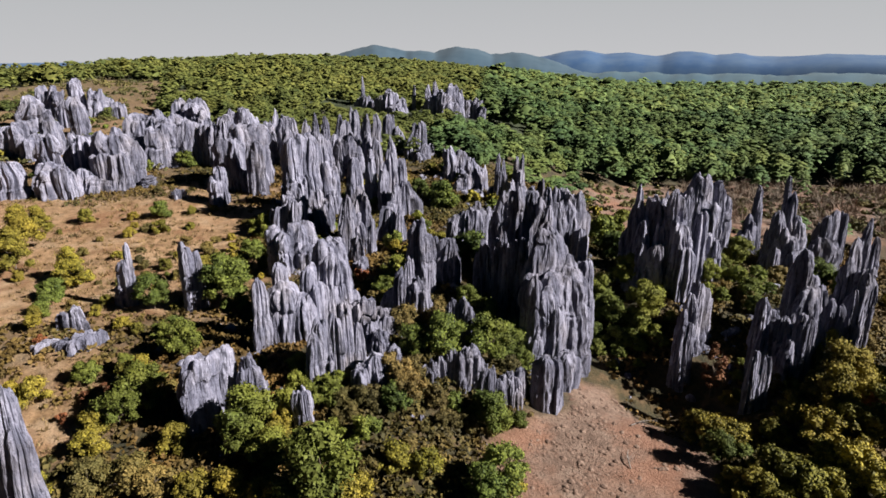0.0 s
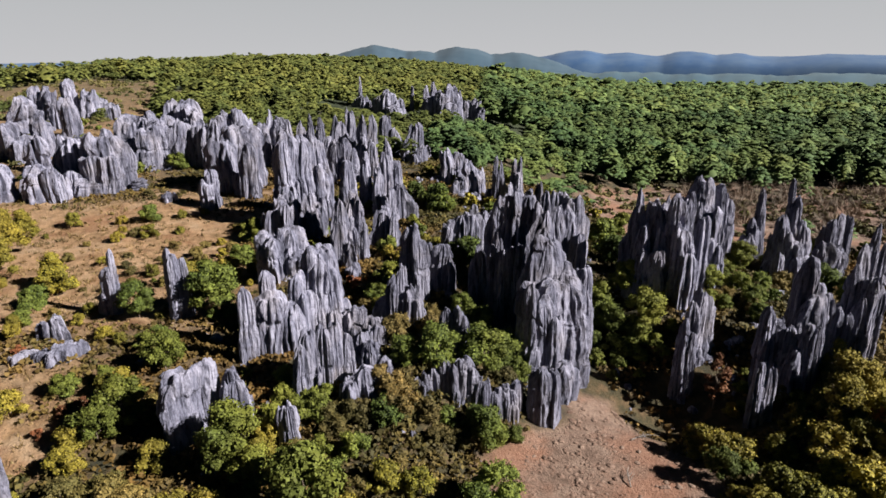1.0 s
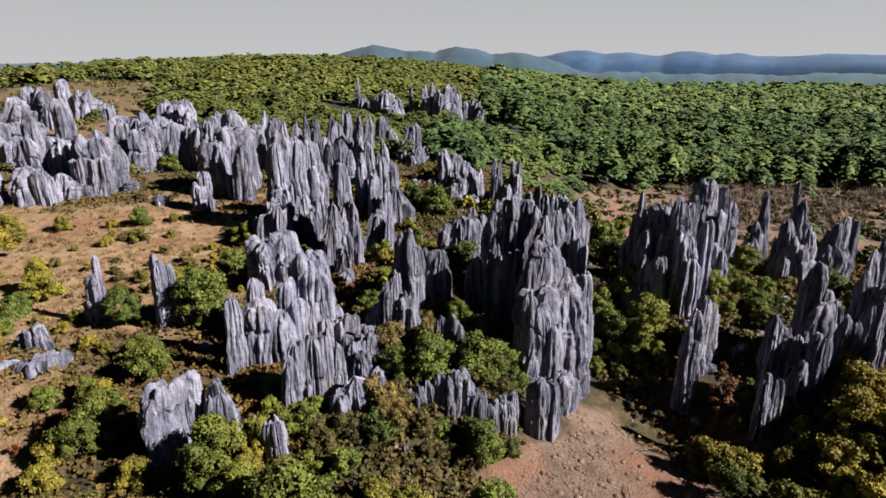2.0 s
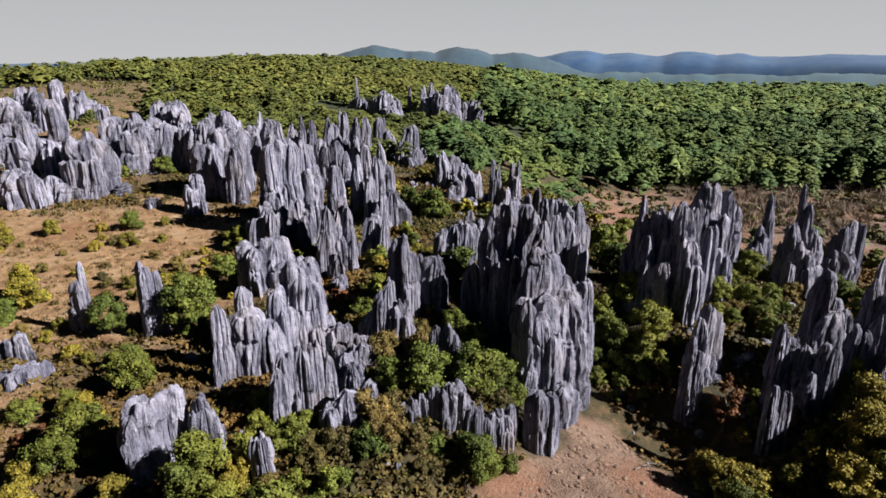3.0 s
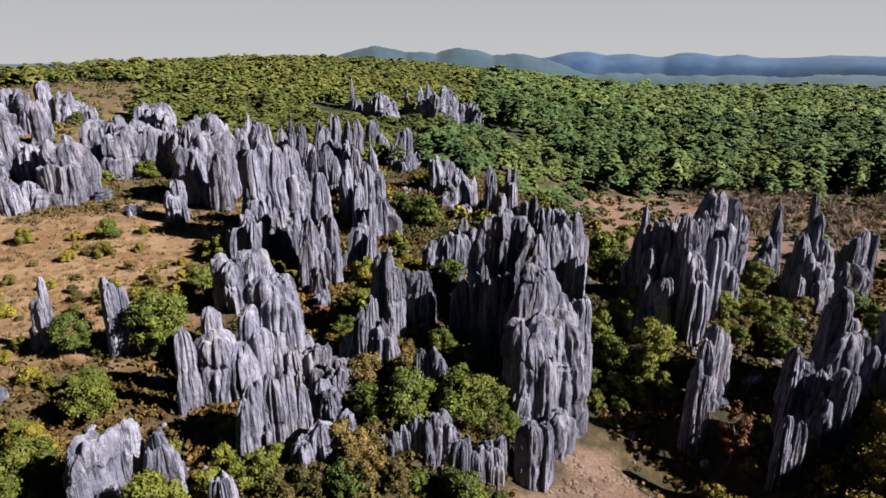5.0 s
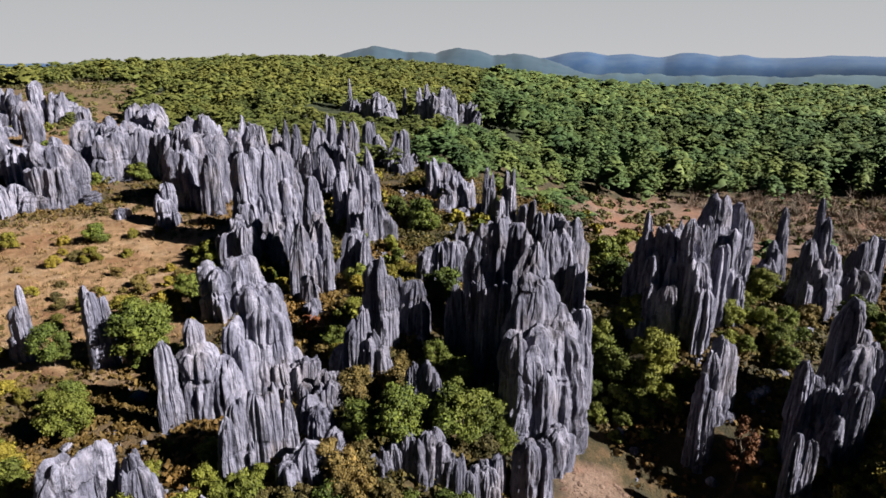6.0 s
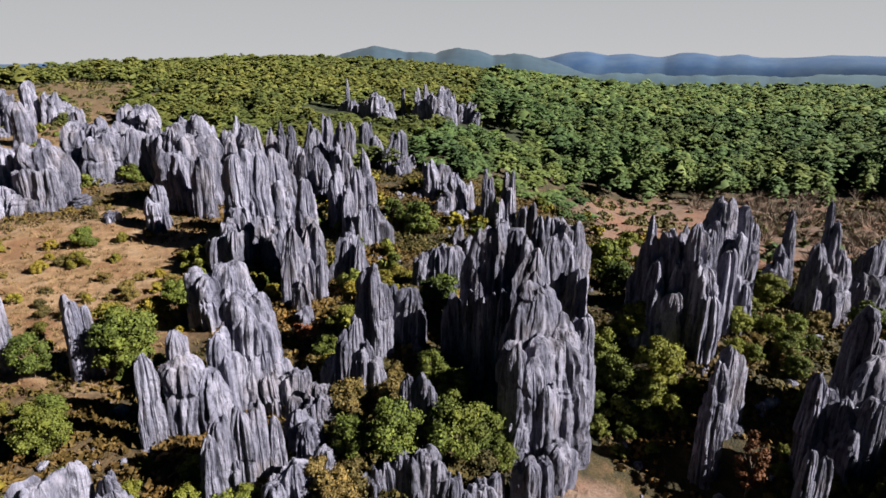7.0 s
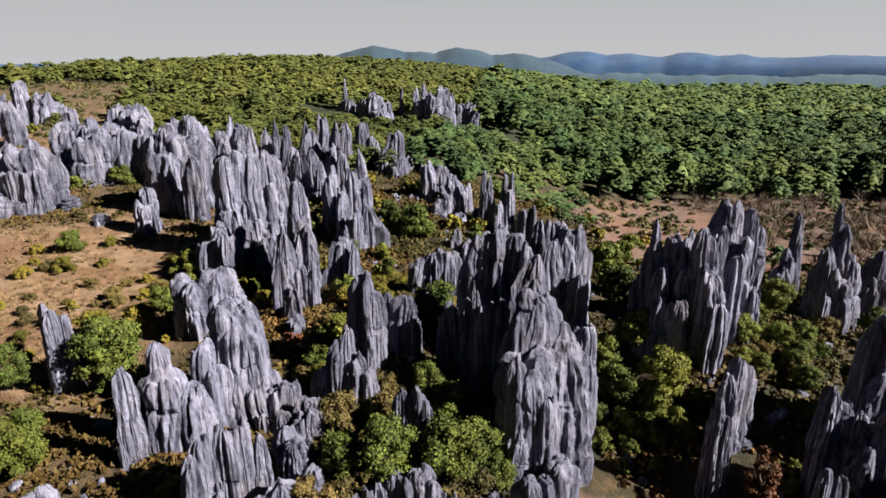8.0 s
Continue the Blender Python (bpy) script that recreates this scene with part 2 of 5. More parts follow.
def build_hills(name, label, distance, start, end, low, bumps, seed, mat):
    """A long far ridge: a rounded bank whose crest has the given summits (bearing, height, half width)."""
    n, m = 240, 11
    a = np.linspace(start, end, n)
    crest = np.full(n, float(low))
    for at, high, wide in bumps:
        crest = np.maximum(crest, low + (high - low) * np.exp(-((a - at) / wide) ** 2))
    crest = (crest + 12) * smooth((end - a) / 14) * smooth((a - start) / 14) - 12
    verts = []
    for k in range(m):
        f = k / (m - 1) * math.pi
        b = np.radians(a)
        d = distance * (1 - 0.16 * math.cos(f))
        wave = 11 * (fbm(a * 0.8 + seed, k * 0.7 + seed, 0, 4) - 0.5)
        verts.append(np.stack([np.sin(b) * d, np.cos(b) * d, -12 + (crest + wave + 12) * math.sin(f) ** 0.7], 1))
    verts = np.concatenate(verts)
    i = (np.arange(m - 1)[:, None] * n + np.arange(n - 1)).ravel()
    return tagged(new(name, mesh_of(name, verts, np.stack([i, i + 1, i + 1 + n, i + n], 1), mat, True)), label, "hills", kind="structure")


# distance haze is painted into these base colours; the farthest is bluest
HAZE_NEAR = make_plain("haze_tinted_ridge", (0.022, 0.050, 0.078), (0.038, 0.068, 0.098), 0.012, 1.0, 0.0)
HAZE_SLOPE = make_plain("haze_tinted_slope", (0.026, 0.062, 0.092), (0.042, 0.080, 0.104), 0.012, 1.0, 0.0)
HAZE_FAR = make_plain("haze_tinted_hills", (0.020, 0.062, 0.150), (0.044, 0.088, 0.165), 0.012, 1.0, 0.0)
build_hills("backdrop_ridge", "long wooded ridge in the distance, haze painted into its colour", 1500, -40, 20, 40,
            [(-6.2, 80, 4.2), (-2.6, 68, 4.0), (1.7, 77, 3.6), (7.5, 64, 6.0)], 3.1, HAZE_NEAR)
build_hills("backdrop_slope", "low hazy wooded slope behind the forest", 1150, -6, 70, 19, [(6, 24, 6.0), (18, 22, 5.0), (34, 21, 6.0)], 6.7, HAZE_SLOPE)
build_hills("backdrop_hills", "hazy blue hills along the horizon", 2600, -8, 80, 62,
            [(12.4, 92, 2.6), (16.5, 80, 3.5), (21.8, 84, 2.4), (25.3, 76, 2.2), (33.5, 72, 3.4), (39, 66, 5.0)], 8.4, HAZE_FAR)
build_hills("backdrop_plain", "faint hills far off on the horizon, painted haze blue", 3600, -85, 2, 30, [(-30, 48, 9.0), (-20, 44, 6.0)], 5.2, HAZE_FAR)


def build_sky_backdrop():
    """The pale hazy sky low over the horizon, far behind the hills."""
    m = bpy.data.materials.new("hazy_sky")
    m.use_nodes = True
    nodes, links = m.node_tree.nodes, m.node_tree.links
    glow = nodes.new("ShaderNodeEmission")
    g = nodes.new("ShaderNodeNewGeometry")
    xyz = nodes.new("ShaderNodeSeparateXYZ")
    links.new(g.outputs["Position"], xyz.inputs[0])
    span = nodes.new("ShaderNodeMapRange")
    span.inputs["From Min"].default_value, span.inputs["From Max"].default_value = 0, 900
    links.new(xyz.outputs["Z"], span.inputs["Value"])
    links.new(ramp(nodes, links, span.outputs[0], (0.0, (0.560, 0.560, 0.575)), (0.6, (0.480, 0.492, 0.505))), glow.inputs["Color"])
    glow.inputs["Strength"].default_value = 2.0 ** -1.4
    links.new(glow.outputs[0], nodes["Material Output"].inputs["Surface"])
    a = np.radians(np.linspace(-50, 50, 66))
    rows = [np.stack([4600 * np.sin(a), 4600 * np.cos(a), np.full(66, h)], 1) for h in (-60.0, 250.0, 500.0, 800.0)]
    i = (np.arange(3)[:, None] * 66 + np.arange(65)).ravel()
    tagged(new("backdrop_sky", mesh_of("backdrop_sky", np.concatenate(rows), np.stack([i, i + 1, i + 67, i + 66], 1), m, True)),
           "pale grey hazy sky above the horizon", "sky", kind="structure")


build_sky_backdrop()


# ---- limestone pinnacles ----
def column(x, y, z0, z1, r, flat, turn, seed, sharp, sides, levels, lean=(0.0, 0.0), carve=1.0, beds=0):
    """One weathered limestone column: rounded ribs parted by narrow grooves, cut across by a few open joints, closing to a crest of uneven teeth."""
    rnd = np.random.RandomState(seed % 100003)
    height = z1 - z0
    a = np.linspace(0, 2 * math.pi, sides, endpoint=False)[None, :]
    s = np.linspace(0, 1, levels)[:, None]
    t = 1 - (1 - s) ** 1.7
    z = z0 + t * height
    ca, sa = np.cos(a), np.sin(a)
    # plan: a rounded block of a few broad faces
    n = rnd.randint(4, 7)
    turns = (np.arange(n) + 0.6 * rnd.rand(n)) / n * 2 * math.pi
    reach = 0.80 + 0.34 * rnd.rand(n)
    plan = sum((reach[k] / np.maximum(0.3, np.cos((a - turns[k] + math.pi) % (2 * math.pi) - math.pi))) ** -7.0 for k in range(n)) ** (-1 / 7.0)
    # grooves: rounded ribs with sharp runnels between, deepening to clefts here and there
    wander = 0.30 * (vnoise(z * 0.22 + seed, seed * 0.11) - 0.5)
    warp = a + wander + 0.8 * vnoise(ca * 1.4 + seed, sa * 1.4)
    groove = 0.0
    for count, deep in ((rnd.randint(8, 13), 0.15), (rnd.randint(4, 6), 0.26), (rnd.randint(17, 23), 0.10)):
        rib = np.abs(np.sin(0.5 * count * warp + 6.28 * rnd.rand()))
        groove = groove + deep * (1 - rib) ** 2.2 * (0.35 + 1.3 * vnoise(ca * 2.2 + seed + count, sa * 2.2, z * 0.25))
    for k in range(rnd.randint(2, 5)):
        d = np.abs((a - 6.283 * rnd.rand() - wander + math.pi) % (2 * math.pi) - math.pi)
        open_ = smooth(3.0 * vnoise(z * 0.16 + k * 3.3, seed * 0.23) - 0.9)
        groove = np.maximum(groove, (0.35 + 0.35 * rnd.rand()) * open_ * np.maximum(0, 1 - d / 0.26))
    # how the column closes upwards
    power = 3.2 + 15.0 * max(0.0, 1 - sharp) ** 1.6
    close = np.maximum(0.0, 1 - t ** power) ** 0.5
    body = (1.10 - (0.10 + 0.34 * sharp) * t) * close
    # open joints, and blocks that sit a little askew on them
    brnd = np.random.RandomState(beds % 100003 + 7)
    level, shift_x, shift_y, swell = z0 + 2.0 + 3.0 * brnd.rand(), 0.0, 0.0, 1.0
    while level < z1 - 0.5:
        if rnd.rand() < 0.72:
            over = smooth((z - level) / 0.25)
            tilt = 0.25 * r * (ca * rnd.uniform(-1, 1) + sa * rnd.uniform(-1, 1))
            swell = swell * (1 + carve * over * rnd.uniform(-0.17, 0.11)) * (1 - carve * rnd.uniform(0.05, 0.20) * np.exp(-((z - level - tilt) / 0.22) ** 2))
            shift_x, shift_y = shift_x + over * r * rnd.uniform(-0.10, 0.10), shift_y + over * r * rnd.uniform(-0.10, 0.10)
        level += 2.6 + 3.6 * brnd.rand()
    bulge = vnoise(ca * 1.2 + seed, sa * 1.2, z * 0.36 + seed) - 0.5
    rough = vnoise(ca * 3.0 + seed, sa * 3.0, z * 0.9 + seed) + 0.5 * vnoise(ca * 7 + seed, sa * 7, z * 1.9) - 0.75
    shape = body * plan * (1 - carve * groove) * (1 + 0.34 * carve * bulge + 0.20 * rough) * swell
    p, q = ca * shape, sa * shape
    # the ribs of the crest end at different heights
    step = vnoise(p * 1.6 + seed * 0.7, q * 1.6, seed)
    step = 0.8 * smooth((step - 0.36) / 0.26) + 0.6 * (vnoise(p * 3.6 + seed, q * 3.6, 3.0) - 0.35)
    mid = float(step[-1, 0])
    z = z - np.minimum(0.20 * height, (0.45 + 0.8 * sharp) * r) * (step - mid) * smooth((t - 0.40) / 0.5)
    c, d = math.cos(turn), math.sin(turn)
    u, v = p * r, q * r * flat
    bend = smooth((z - z0) / height)
    sway = 0.30 * r * (vnoise(z * 0.30, seed * 0.31) - 0.5)
    px = x + u * c - v * d + bend * lean[0] + sway + shift_x
    py = y + u * d + v * c + bend * lean[1] + shift_y
    verts = np.stack([px, py, z + 0 * a], -1).reshape(-1, 3)
    i = np.arange(levels - 1)[:, None] * sides
    j = np.arange(sides)[None, :]
    k = (j + 1) % sides
    return verts, np.stack([i + j, i + k, i + k + sides, i + j + sides], -1).reshape(-1, 4)


def pinnacle(parent, base, x, y, top, r, sharp=0.5, flat=0.8, turn=0.0, seed=0, extra=2, beside=(), carve=1.0, foot=None, name="pinnacle", label=""):
    """A pinnacle: a main column with lower shoulders grown on to it."""
    rnd = np.random.RandomState(int(abs(x) * 131 + abs(y) * 977 + seed * 31) % 99991)
    beds = int(abs(base[0]) * 57 + abs(base[1]) * 13)
    z0 = float(ground(x, y)) - 1.2 if foot is None else foot
    height = top - z0
    slab = flat < 0.35
    extra = 0 if slab else (extra if y < 72 else min(extra, 1))
    sides, levels = (66, 44) if y < 72 else ((46, 28) if y < 130 else (32, 20))
    wide = (0.84 if x > 20 else 0.92) if y < 95 else 1.0
    made = [column(x, y, z0, top, wide * r, flat * (0.8 + 0.4 * rnd.rand()), turn + (rnd.uniform(-0.2, 0.75) if x < 20 else rnd.uniform(-0.6, 0.6)) * (0.12 if flat < 0.5 or turn else 1.0), rnd.randint(1e6), sharp, sides, levels, (0.0, 0.0), 0.3 if slab else carve, beds)]
    for n in range(extra):
        a = 2 * math.pi * (n + rnd.rand() * 0.9) / extra
        d = r * (0.4 + 0.3 * rnd.rand())
        ox, oy = d * math.cos(a), d * math.sin(a) * flat
        high = z0 + height * (0.35 + 0.5 * rnd.rand())
        if n < len(beside):
            ox, oy = beside[n][0], beside[n][1]
            high = min(top, beside[n][2]) - (1.8 + 3.2 * rnd.rand()) * r
        made.append(column(x + ox, y + oy, z0, max(high, z0 + 0.4 * height), r * (0.55 + 0.35 * rnd.rand()), 0.6 + 0.4 * rnd.rand(),
                           rnd.rand() * 3.14, rnd.randint(1e6), sharp * 0.4 + 0.15 * rnd.rand(), max(24, sides - 30), max(14, levels - 18),
                           (0.0, 0.0), 1.0, beds))
    verts, faces = joined(made)
    return part(name, mesh_of(name, verts - np.array(base), faces, LIMESTONE), parent, label)


def formation(label, rows, name="limestone_formation", group="limestone formations", shoulders=1, carve=1.0):
    """A formation that stands as one: rows of x, y, top, radius, sharpness, flatness, turn in degrees and, for a block that sits high up, its foot."""
    x, y = sum(r[0] for r in rows) / len(rows), sum(r[1] for r in rows) / len(rows)
    base = (x, y, float(ground(x, y)))
    root = tagged(new(name), label, "rock formation", group)
    root.location = base
    for n, (px, py, top, r, sharp, flat, turn, *foot) in enumerate(rows):
        others = sorted((math.hypot(o[0] - px, o[1] - py), o) for o in rows if o[:2] != (px, py))
        beside = [(0.5 * (o[0] - px), 0.5 * (o[1] - py), o[2]) for d, o in others[:2] if 0.6 * (r + o[3]) < d < 2.6 * (r + o[3])]
        pinnacle(root, base, px, py, top, r, sharp, flat, radians(turn), n, shoulders, beside, carve, *foot)
    return root


# rows: x, y, top, radius, sharpness, flatness, turn
formation("grey limestone crags on the brown hillside above the meadow", [
    (-104.4, 150.0, 27.9, 2.81, 0.28, 0.8, 0), (-104.1, 156.0, 29.9, 3.27, 0.28, 0.8, 20), (-100.4, 155.0, 28.8, 2.53, 0.33, 0.8, 0),
    (-98.1, 160.0, 31.5, 2.04, 0.22, 0.8, 0), (-92.7, 146.0, 26.5, 2.40, 0.33, 0.8, 0), (-83.9, 136.0, 28.0, 1.91, 0.28, 0.7, 0),
    (-97.3, 142.0, 26.0, 3.34, 0.44, 0.6, 0)])
formation("low grey limestone blocks half buried in brown scrub", [
    (-93.2, 160.0, 27.7, 2.72, 0.22, 0.7, 0), (-90.8, 162.0, 26.1, 1.97, 0.28, 0.8, 0), (-86.8, 160.0, 25.4, 1.56, 0.33, 0.8, 0)])
formation("pale grey limestone tower and wall at the meadow's edge", [
    (-88.6, 122.0, 23.1, 3.77, 0.11, 0.6, 0), (-82.0, 118.0, 22.1, 2.53, 0.17, 0.7, 0), (-81.1, 122.0, 25.1, 2.31, 0.33, 0.8, 0),
    (-75.8, 112.0, 19.5, 2.16, 0.39, 0.7, 0), (-69.4, 108.0, 20.4, 1.56, 0.44, 0.7, 0), (-66.9, 108.0, 22.6, 2.32, 0.22, 0.7, 0),
    (-72.5, 96.0, 19.4, 3.02, 0.28, 0.8, 0)])
formation("broad fluted limestone pillar with sloping shoulders", [
    (-65.8, 97.5, 23.5, 1.75, 0.30, 0.70, 0), (-65.3, 96.5, 19.8, 3.07, 0.30, 0.70, 0), (-63.1, 96.0, 18.2, 1.67, 0.15, 0.70, 0),
    (-62.2, 95.6, 13.4, 1.51, 0.30, 0.80, 0)])
formation("square-topped grey limestone block split by deep cracks", [
    (-59.0, 102.0, 23.9, 2.84, 0.08, 0.70, 0), (-56.4, 101.5, 23.4, 2.56, 0.08, 0.70, 0), (-55.8, 100.0, 20.5, 1.91, 0.02, 0.70, 0),
    (-58.8, 99.6, 20.0, 1.81, 0.03, 0.70, 0), (-64.1, 104.0, 22.3, 2.45, 0.15, 0.70, 0), (-61.7, 99.0, 17.4, 1.91, 0.25, 0.80, 0),
    (-59.4, 98.4, 16.8, 1.81, 0.25, 0.80, 0)])
formation("wide grey limestone wall with fluted faces", [
    (-59.1, 116.0, 25.7, 2.81, 0.08, 0.70, 0), (-56.0, 115.4, 26.4, 2.79, 0.08, 0.70, 0), (-52.9, 113.4, 25.6, 2.55, 0.10, 0.70, 0),
    (-54.2, 111.4, 23.6, 2.51, 0.10, 0.70, 0), (-52.7, 119.0, 28.2, 1.70, 0.08, 0.70, 0), (-49.3, 118.0, 28.2, 2.31, 0.12, 0.70, 0),
    (-47.1, 116.4, 26.7, 1.98, 0.15, 0.70, 0), (-51.8, 115.0, 25.4, 2.27, 0.10, 0.70, 0), (-49.0, 114.0, 24.3, 2.36, 0.15, 0.70, 0),
    (-45.4, 114.0, 23.9, 1.75, 0.20, 0.70, 0), (-57.6, 112.0, 22.1, 2.54, 0.10, 0.70, 0)])
formation("small pale limestone outcrop beside the fluted wall", [
    (-41.8, 113.0, 25.8, 2.08, 0.22, 0.7, 0), (-40.6, 115.0, 26.4, 2.11, 0.22, 0.7, 0), (-38.1, 115.0, 26.2, 2.11, 0.28, 0.7, 0),
    (-44.2, 113.0, 24.0, 1.19, 0.39, 0.8, 0), (-37.0, 116.0, 24.8, 1.83, 0.33, 0.8, 0)])
formation("dark sided limestone block standing on scrubby ground", [
    (-34.6, 102.0, 24.8, 2.87, 0.17, 0.7, 0), (-35.5, 100.0, 23.1, 2.06, 0.22, 0.7, 0), (-31.5, 97.0, 22.5, 1.62, 0.28, 0.7, 0),
    (-37.4, 102.0, 21.2, 1.84, 0.33, 0.8, 0)])
formation("lone stubby limestone pillar with a rounded head", [
    (-36.4, 93.4, 19.4, 1.15, 0.12, 0.8, 0), (-36.6, 93.0, 17.4, 1.45, 0.14, 0.8, 0)])
formation("small limestone stump in dry grass", [
    (-44.3, 95.0, 15.3, 1.01, 0.17, 0.8, 0)])
formation("dense far rank of sharp grey limestone blades", [
    (-34.9, 123.0, 26.5, 1.27, 0.72, 0.7, 0), (-36.2, 121.0, 24.3, 1.83, 0.54, 0.7, 0), (-32.7, 121.0, 25.1, 1.60, 0.63, 0.7, 0),
    (-30.5, 121.0, 24.3, 1.38, 0.72, 0.7, 0), (-28.6, 123.0, 24.2, 1.40, 0.63, 0.7, 0), (-26.2, 121.0, 25.9, 1.03, 0.81, 0.7, 0),
    (-23.5, 118.0, 25.0, 1.45, 0.54, 0.7, 0), (-22.2, 127.0, 24.6, 1.56, 0.54, 0.7, 0), (-19.4, 129.0, 25.1, 1.46, 0.72, 0.7, 0),
    (-20.2, 123.0, 24.2, 1.52, 0.72, 0.7, 0), (-16.5, 125.0, 24.8, 1.42, 0.72, 0.7, 0), (-13.7, 121.0, 25.1, 1.49, 0.63, 0.7, 0),
    (-11.8, 129.0, 24.8, 1.46, 0.63, 0.7, 0), (-9.7, 129.0, 22.4, 1.47, 0.72, 0.7, 0), (-29.7, 113.0, 22.9, 1.72, 0.45, 0.7, 0),
    (-33.5, 115.0, 23.5, 1.75, 0.45, 0.7, 0)])
formation("crowded limestone blades behind the tall fluted pillars", [
    (-20.1, 108.0, 22.8, 1.55, 0.36, 0.7, 0), (-18.8, 106.0, 21.9, 1.42, 0.54, 0.7, 0), (-21.8, 103.0, 21.7, 1.38, 0.63, 0.7, 0),
    (-17.2, 109.0, 22.5, 1.35, 0.72, 0.7, 0), (-14.4, 110.0, 22.6, 1.37, 0.72, 0.7, 0), (-15.4, 105.0, 21.2, 1.31, 0.72, 0.7, 0),
    (-12.2, 109.0, 21.7, 1.36, 0.72, 0.7, 0), (-12.7, 102.0, 20.9, 1.28, 0.63, 0.7, 0), (-10.0, 111.0, 22.3, 1.27, 0.72, 0.7, 0),
    (-20.0, 101.0, 20.0, 1.56, 0.72, 0.7, 0)])
formation("tall pale fluted limestone pillars in a tight bundle", [
    (-21.8, 85.0, 24.9, 1.36, 0.25, 0.80, 0), (-20.9, 86.0, 25.4, 1.30, 0.25, 0.80, 0), (-19.8, 87.0, 25.0, 1.32, 0.30, 0.80, 0),
    (-18.7, 90.0, 23.7, 1.93, 0.35, 0.80, 0), (-17.4, 88.5, 20.2, 1.84, 0.45, 0.80, 0), (-20.9, 83.0, 18.6, 1.36, 0.35, 0.80, 0),
    (-18.3, 82.5, 17.4, 1.51, 0.40, 0.80, 0), (-16.9, 83.0, 16.5, 1.29, 0.45, 0.80, 0)])
formation("slender grey limestone pinnacles with sharp crests", [
    (-8.4, 92.0, 22.0, 1.42, 0.63, 0.7, 0), (-7.1, 93.0, 20.8, 1.44, 0.54, 0.7, 0), (-9.2, 90.0, 19.5, 1.23, 0.63, 0.7, 0),
    (-6.0, 89.0, 17.9, 1.22, 0.54, 0.7, 0), (-11.8, 94.0, 20.2, 1.27, 0.72, 0.7, 0), (-7.3, 88.0, 17.2, 1.21, 0.63, 0.7, 0)])
formation("upright dark limestone needles at the edge of the wood", [
    (-5.1, 122.0, 23.1, 1.62, 0.45, 0.7, 0), (-6.8, 121.0, 20.6, 1.27, 0.72, 0.7, 0), (-2.9, 124.0, 18.7, 1.43, 0.72, 0.7, 0),
    (-8.7, 125.0, 19.5, 1.20, 0.72, 0.7, 0), (-3.9, 120.0, 19.0, 1.38, 0.63, 0.7, 0), (-1.7, 121.0, 15.9, 1.64, 0.72, 0.7, 0),
    (-5.1, 119.0, 18.0, 1.49, 0.63, 0.7, 0)])
formation("rounded limestone pinnacle with a knobbly crown", [
    (-11.9, 78.0, 23.2, 1.13, 0.36, 0.8, 0), (-11.2, 75.5, 19.7, 1.48, 0.63, 0.8, 0), (-12.4, 77.0, 21.0, 0.98, 0.63, 0.8, 0),
    (-10.3, 75.0, 19.1, 0.89, 0.63, 0.8, 0)])
formation("split limestone blades above a dark cleft", [
    (-12.1, 72.0, 19.4, 1.42, 0.54, 0.7, 0), (-11.9, 69.0, 17.2, 1.03, 0.36, 0.8, 0), (-10.1, 73.0, 19.1, 0.94, 0.72, 0.7, 0),
    (-9.1, 70.0, 16.9, 0.84, 0.54, 0.7, 0), (-10.5, 67.0, 15.2, 0.95, 0.54, 0.7, 0), (-9.6, 65.0, 13.4, 0.79, 0.54, 0.8, 0)])
formation("leaning limestone slab with a pointed head", [
    (-7.1, 78.0, 18.0, 0.77, 0.72, 0.7, 0), (-7.2, 77.0, 16.9, 1.37, 0.45, 0.7, 0), (-6.0, 76.0, 16.2, 1.06, 0.54, 0.7, 0),
    (-18.7, 82.0, 16.6, 0.81, 0.81, 0.7, 0), (-17.1, 81.0, 16.0, 0.96, 0.81, 0.7, 0)])
formation("weathered limestone stacks with grooved tops", [
    (-21.5, 80.0, 17.5, 1.75, 0.20, 0.80, 0), (-22.7, 79.5, 15.8, 1.46, 0.25, 0.80, 0), (-20.4, 79.3, 16.2, 1.67, 0.25, 0.80, 0)])
formation("massed grey limestone stacks with grooved sides", [
    (-17.0, 66.7, 17.2, 1.94, 0.15, 0.80, 0), (-18.8, 65.8, 16.2, 1.81, 0.15, 0.80, 0), (-19.9, 65.5, 15.8, 1.08, 0.20, 0.80, 0),
    (-15.6, 67.0, 15.7, 1.48, 0.30, 0.80, 0), (-16.0, 65.5, 14.7, 1.81, 0.20, 0.80, 0)])
formation("tall grey limestone pillars with stepped block tops", [
    (-11.8, 55.2, 18.3, 1.79, 0.04, 0.75, 20), (-11.4, 55.0, 16.8, 1.90, 0.03, 0.70, 30), (-12.9, 53.6, 16.4, 1.08, 0.15, 0.80, 0),
    (-12.7, 54.0, 13.9, 1.60, 0.20, 0.80, 20), (-10.5, 54.6, 13.9, 1.11, 0.40, 0.80, 0), (-9.8, 54.2, 12.2, 1.01, 0.40, 0.80, 0)], shoulders=1, carve=0.8)
formation("rounded twin limestone pillars joined by a saddle", [
    (-15.7, 51.8, 17.3, 1.08, 0.10, 0.80, 0), (-15.2, 51.4, 15.5, 1.46, 0.12, 0.80, 0), (-13.6, 51.8, 14.2, 1.39, 0.20, 0.80, 0)], shoulders=0, carve=0.9)
formation("slim free-standing limestone finger", [
    (-17.1, 49.8, 16.3, 0.68, 0.10, 0.80, 0), (-17.2, 49.6, 11.9, 0.74, 0.25, 0.80, 0), (-17.1, 49.4, 9.4, 0.85, 0.30, 0.80, 0)], shoulders=0, carve=0.8)
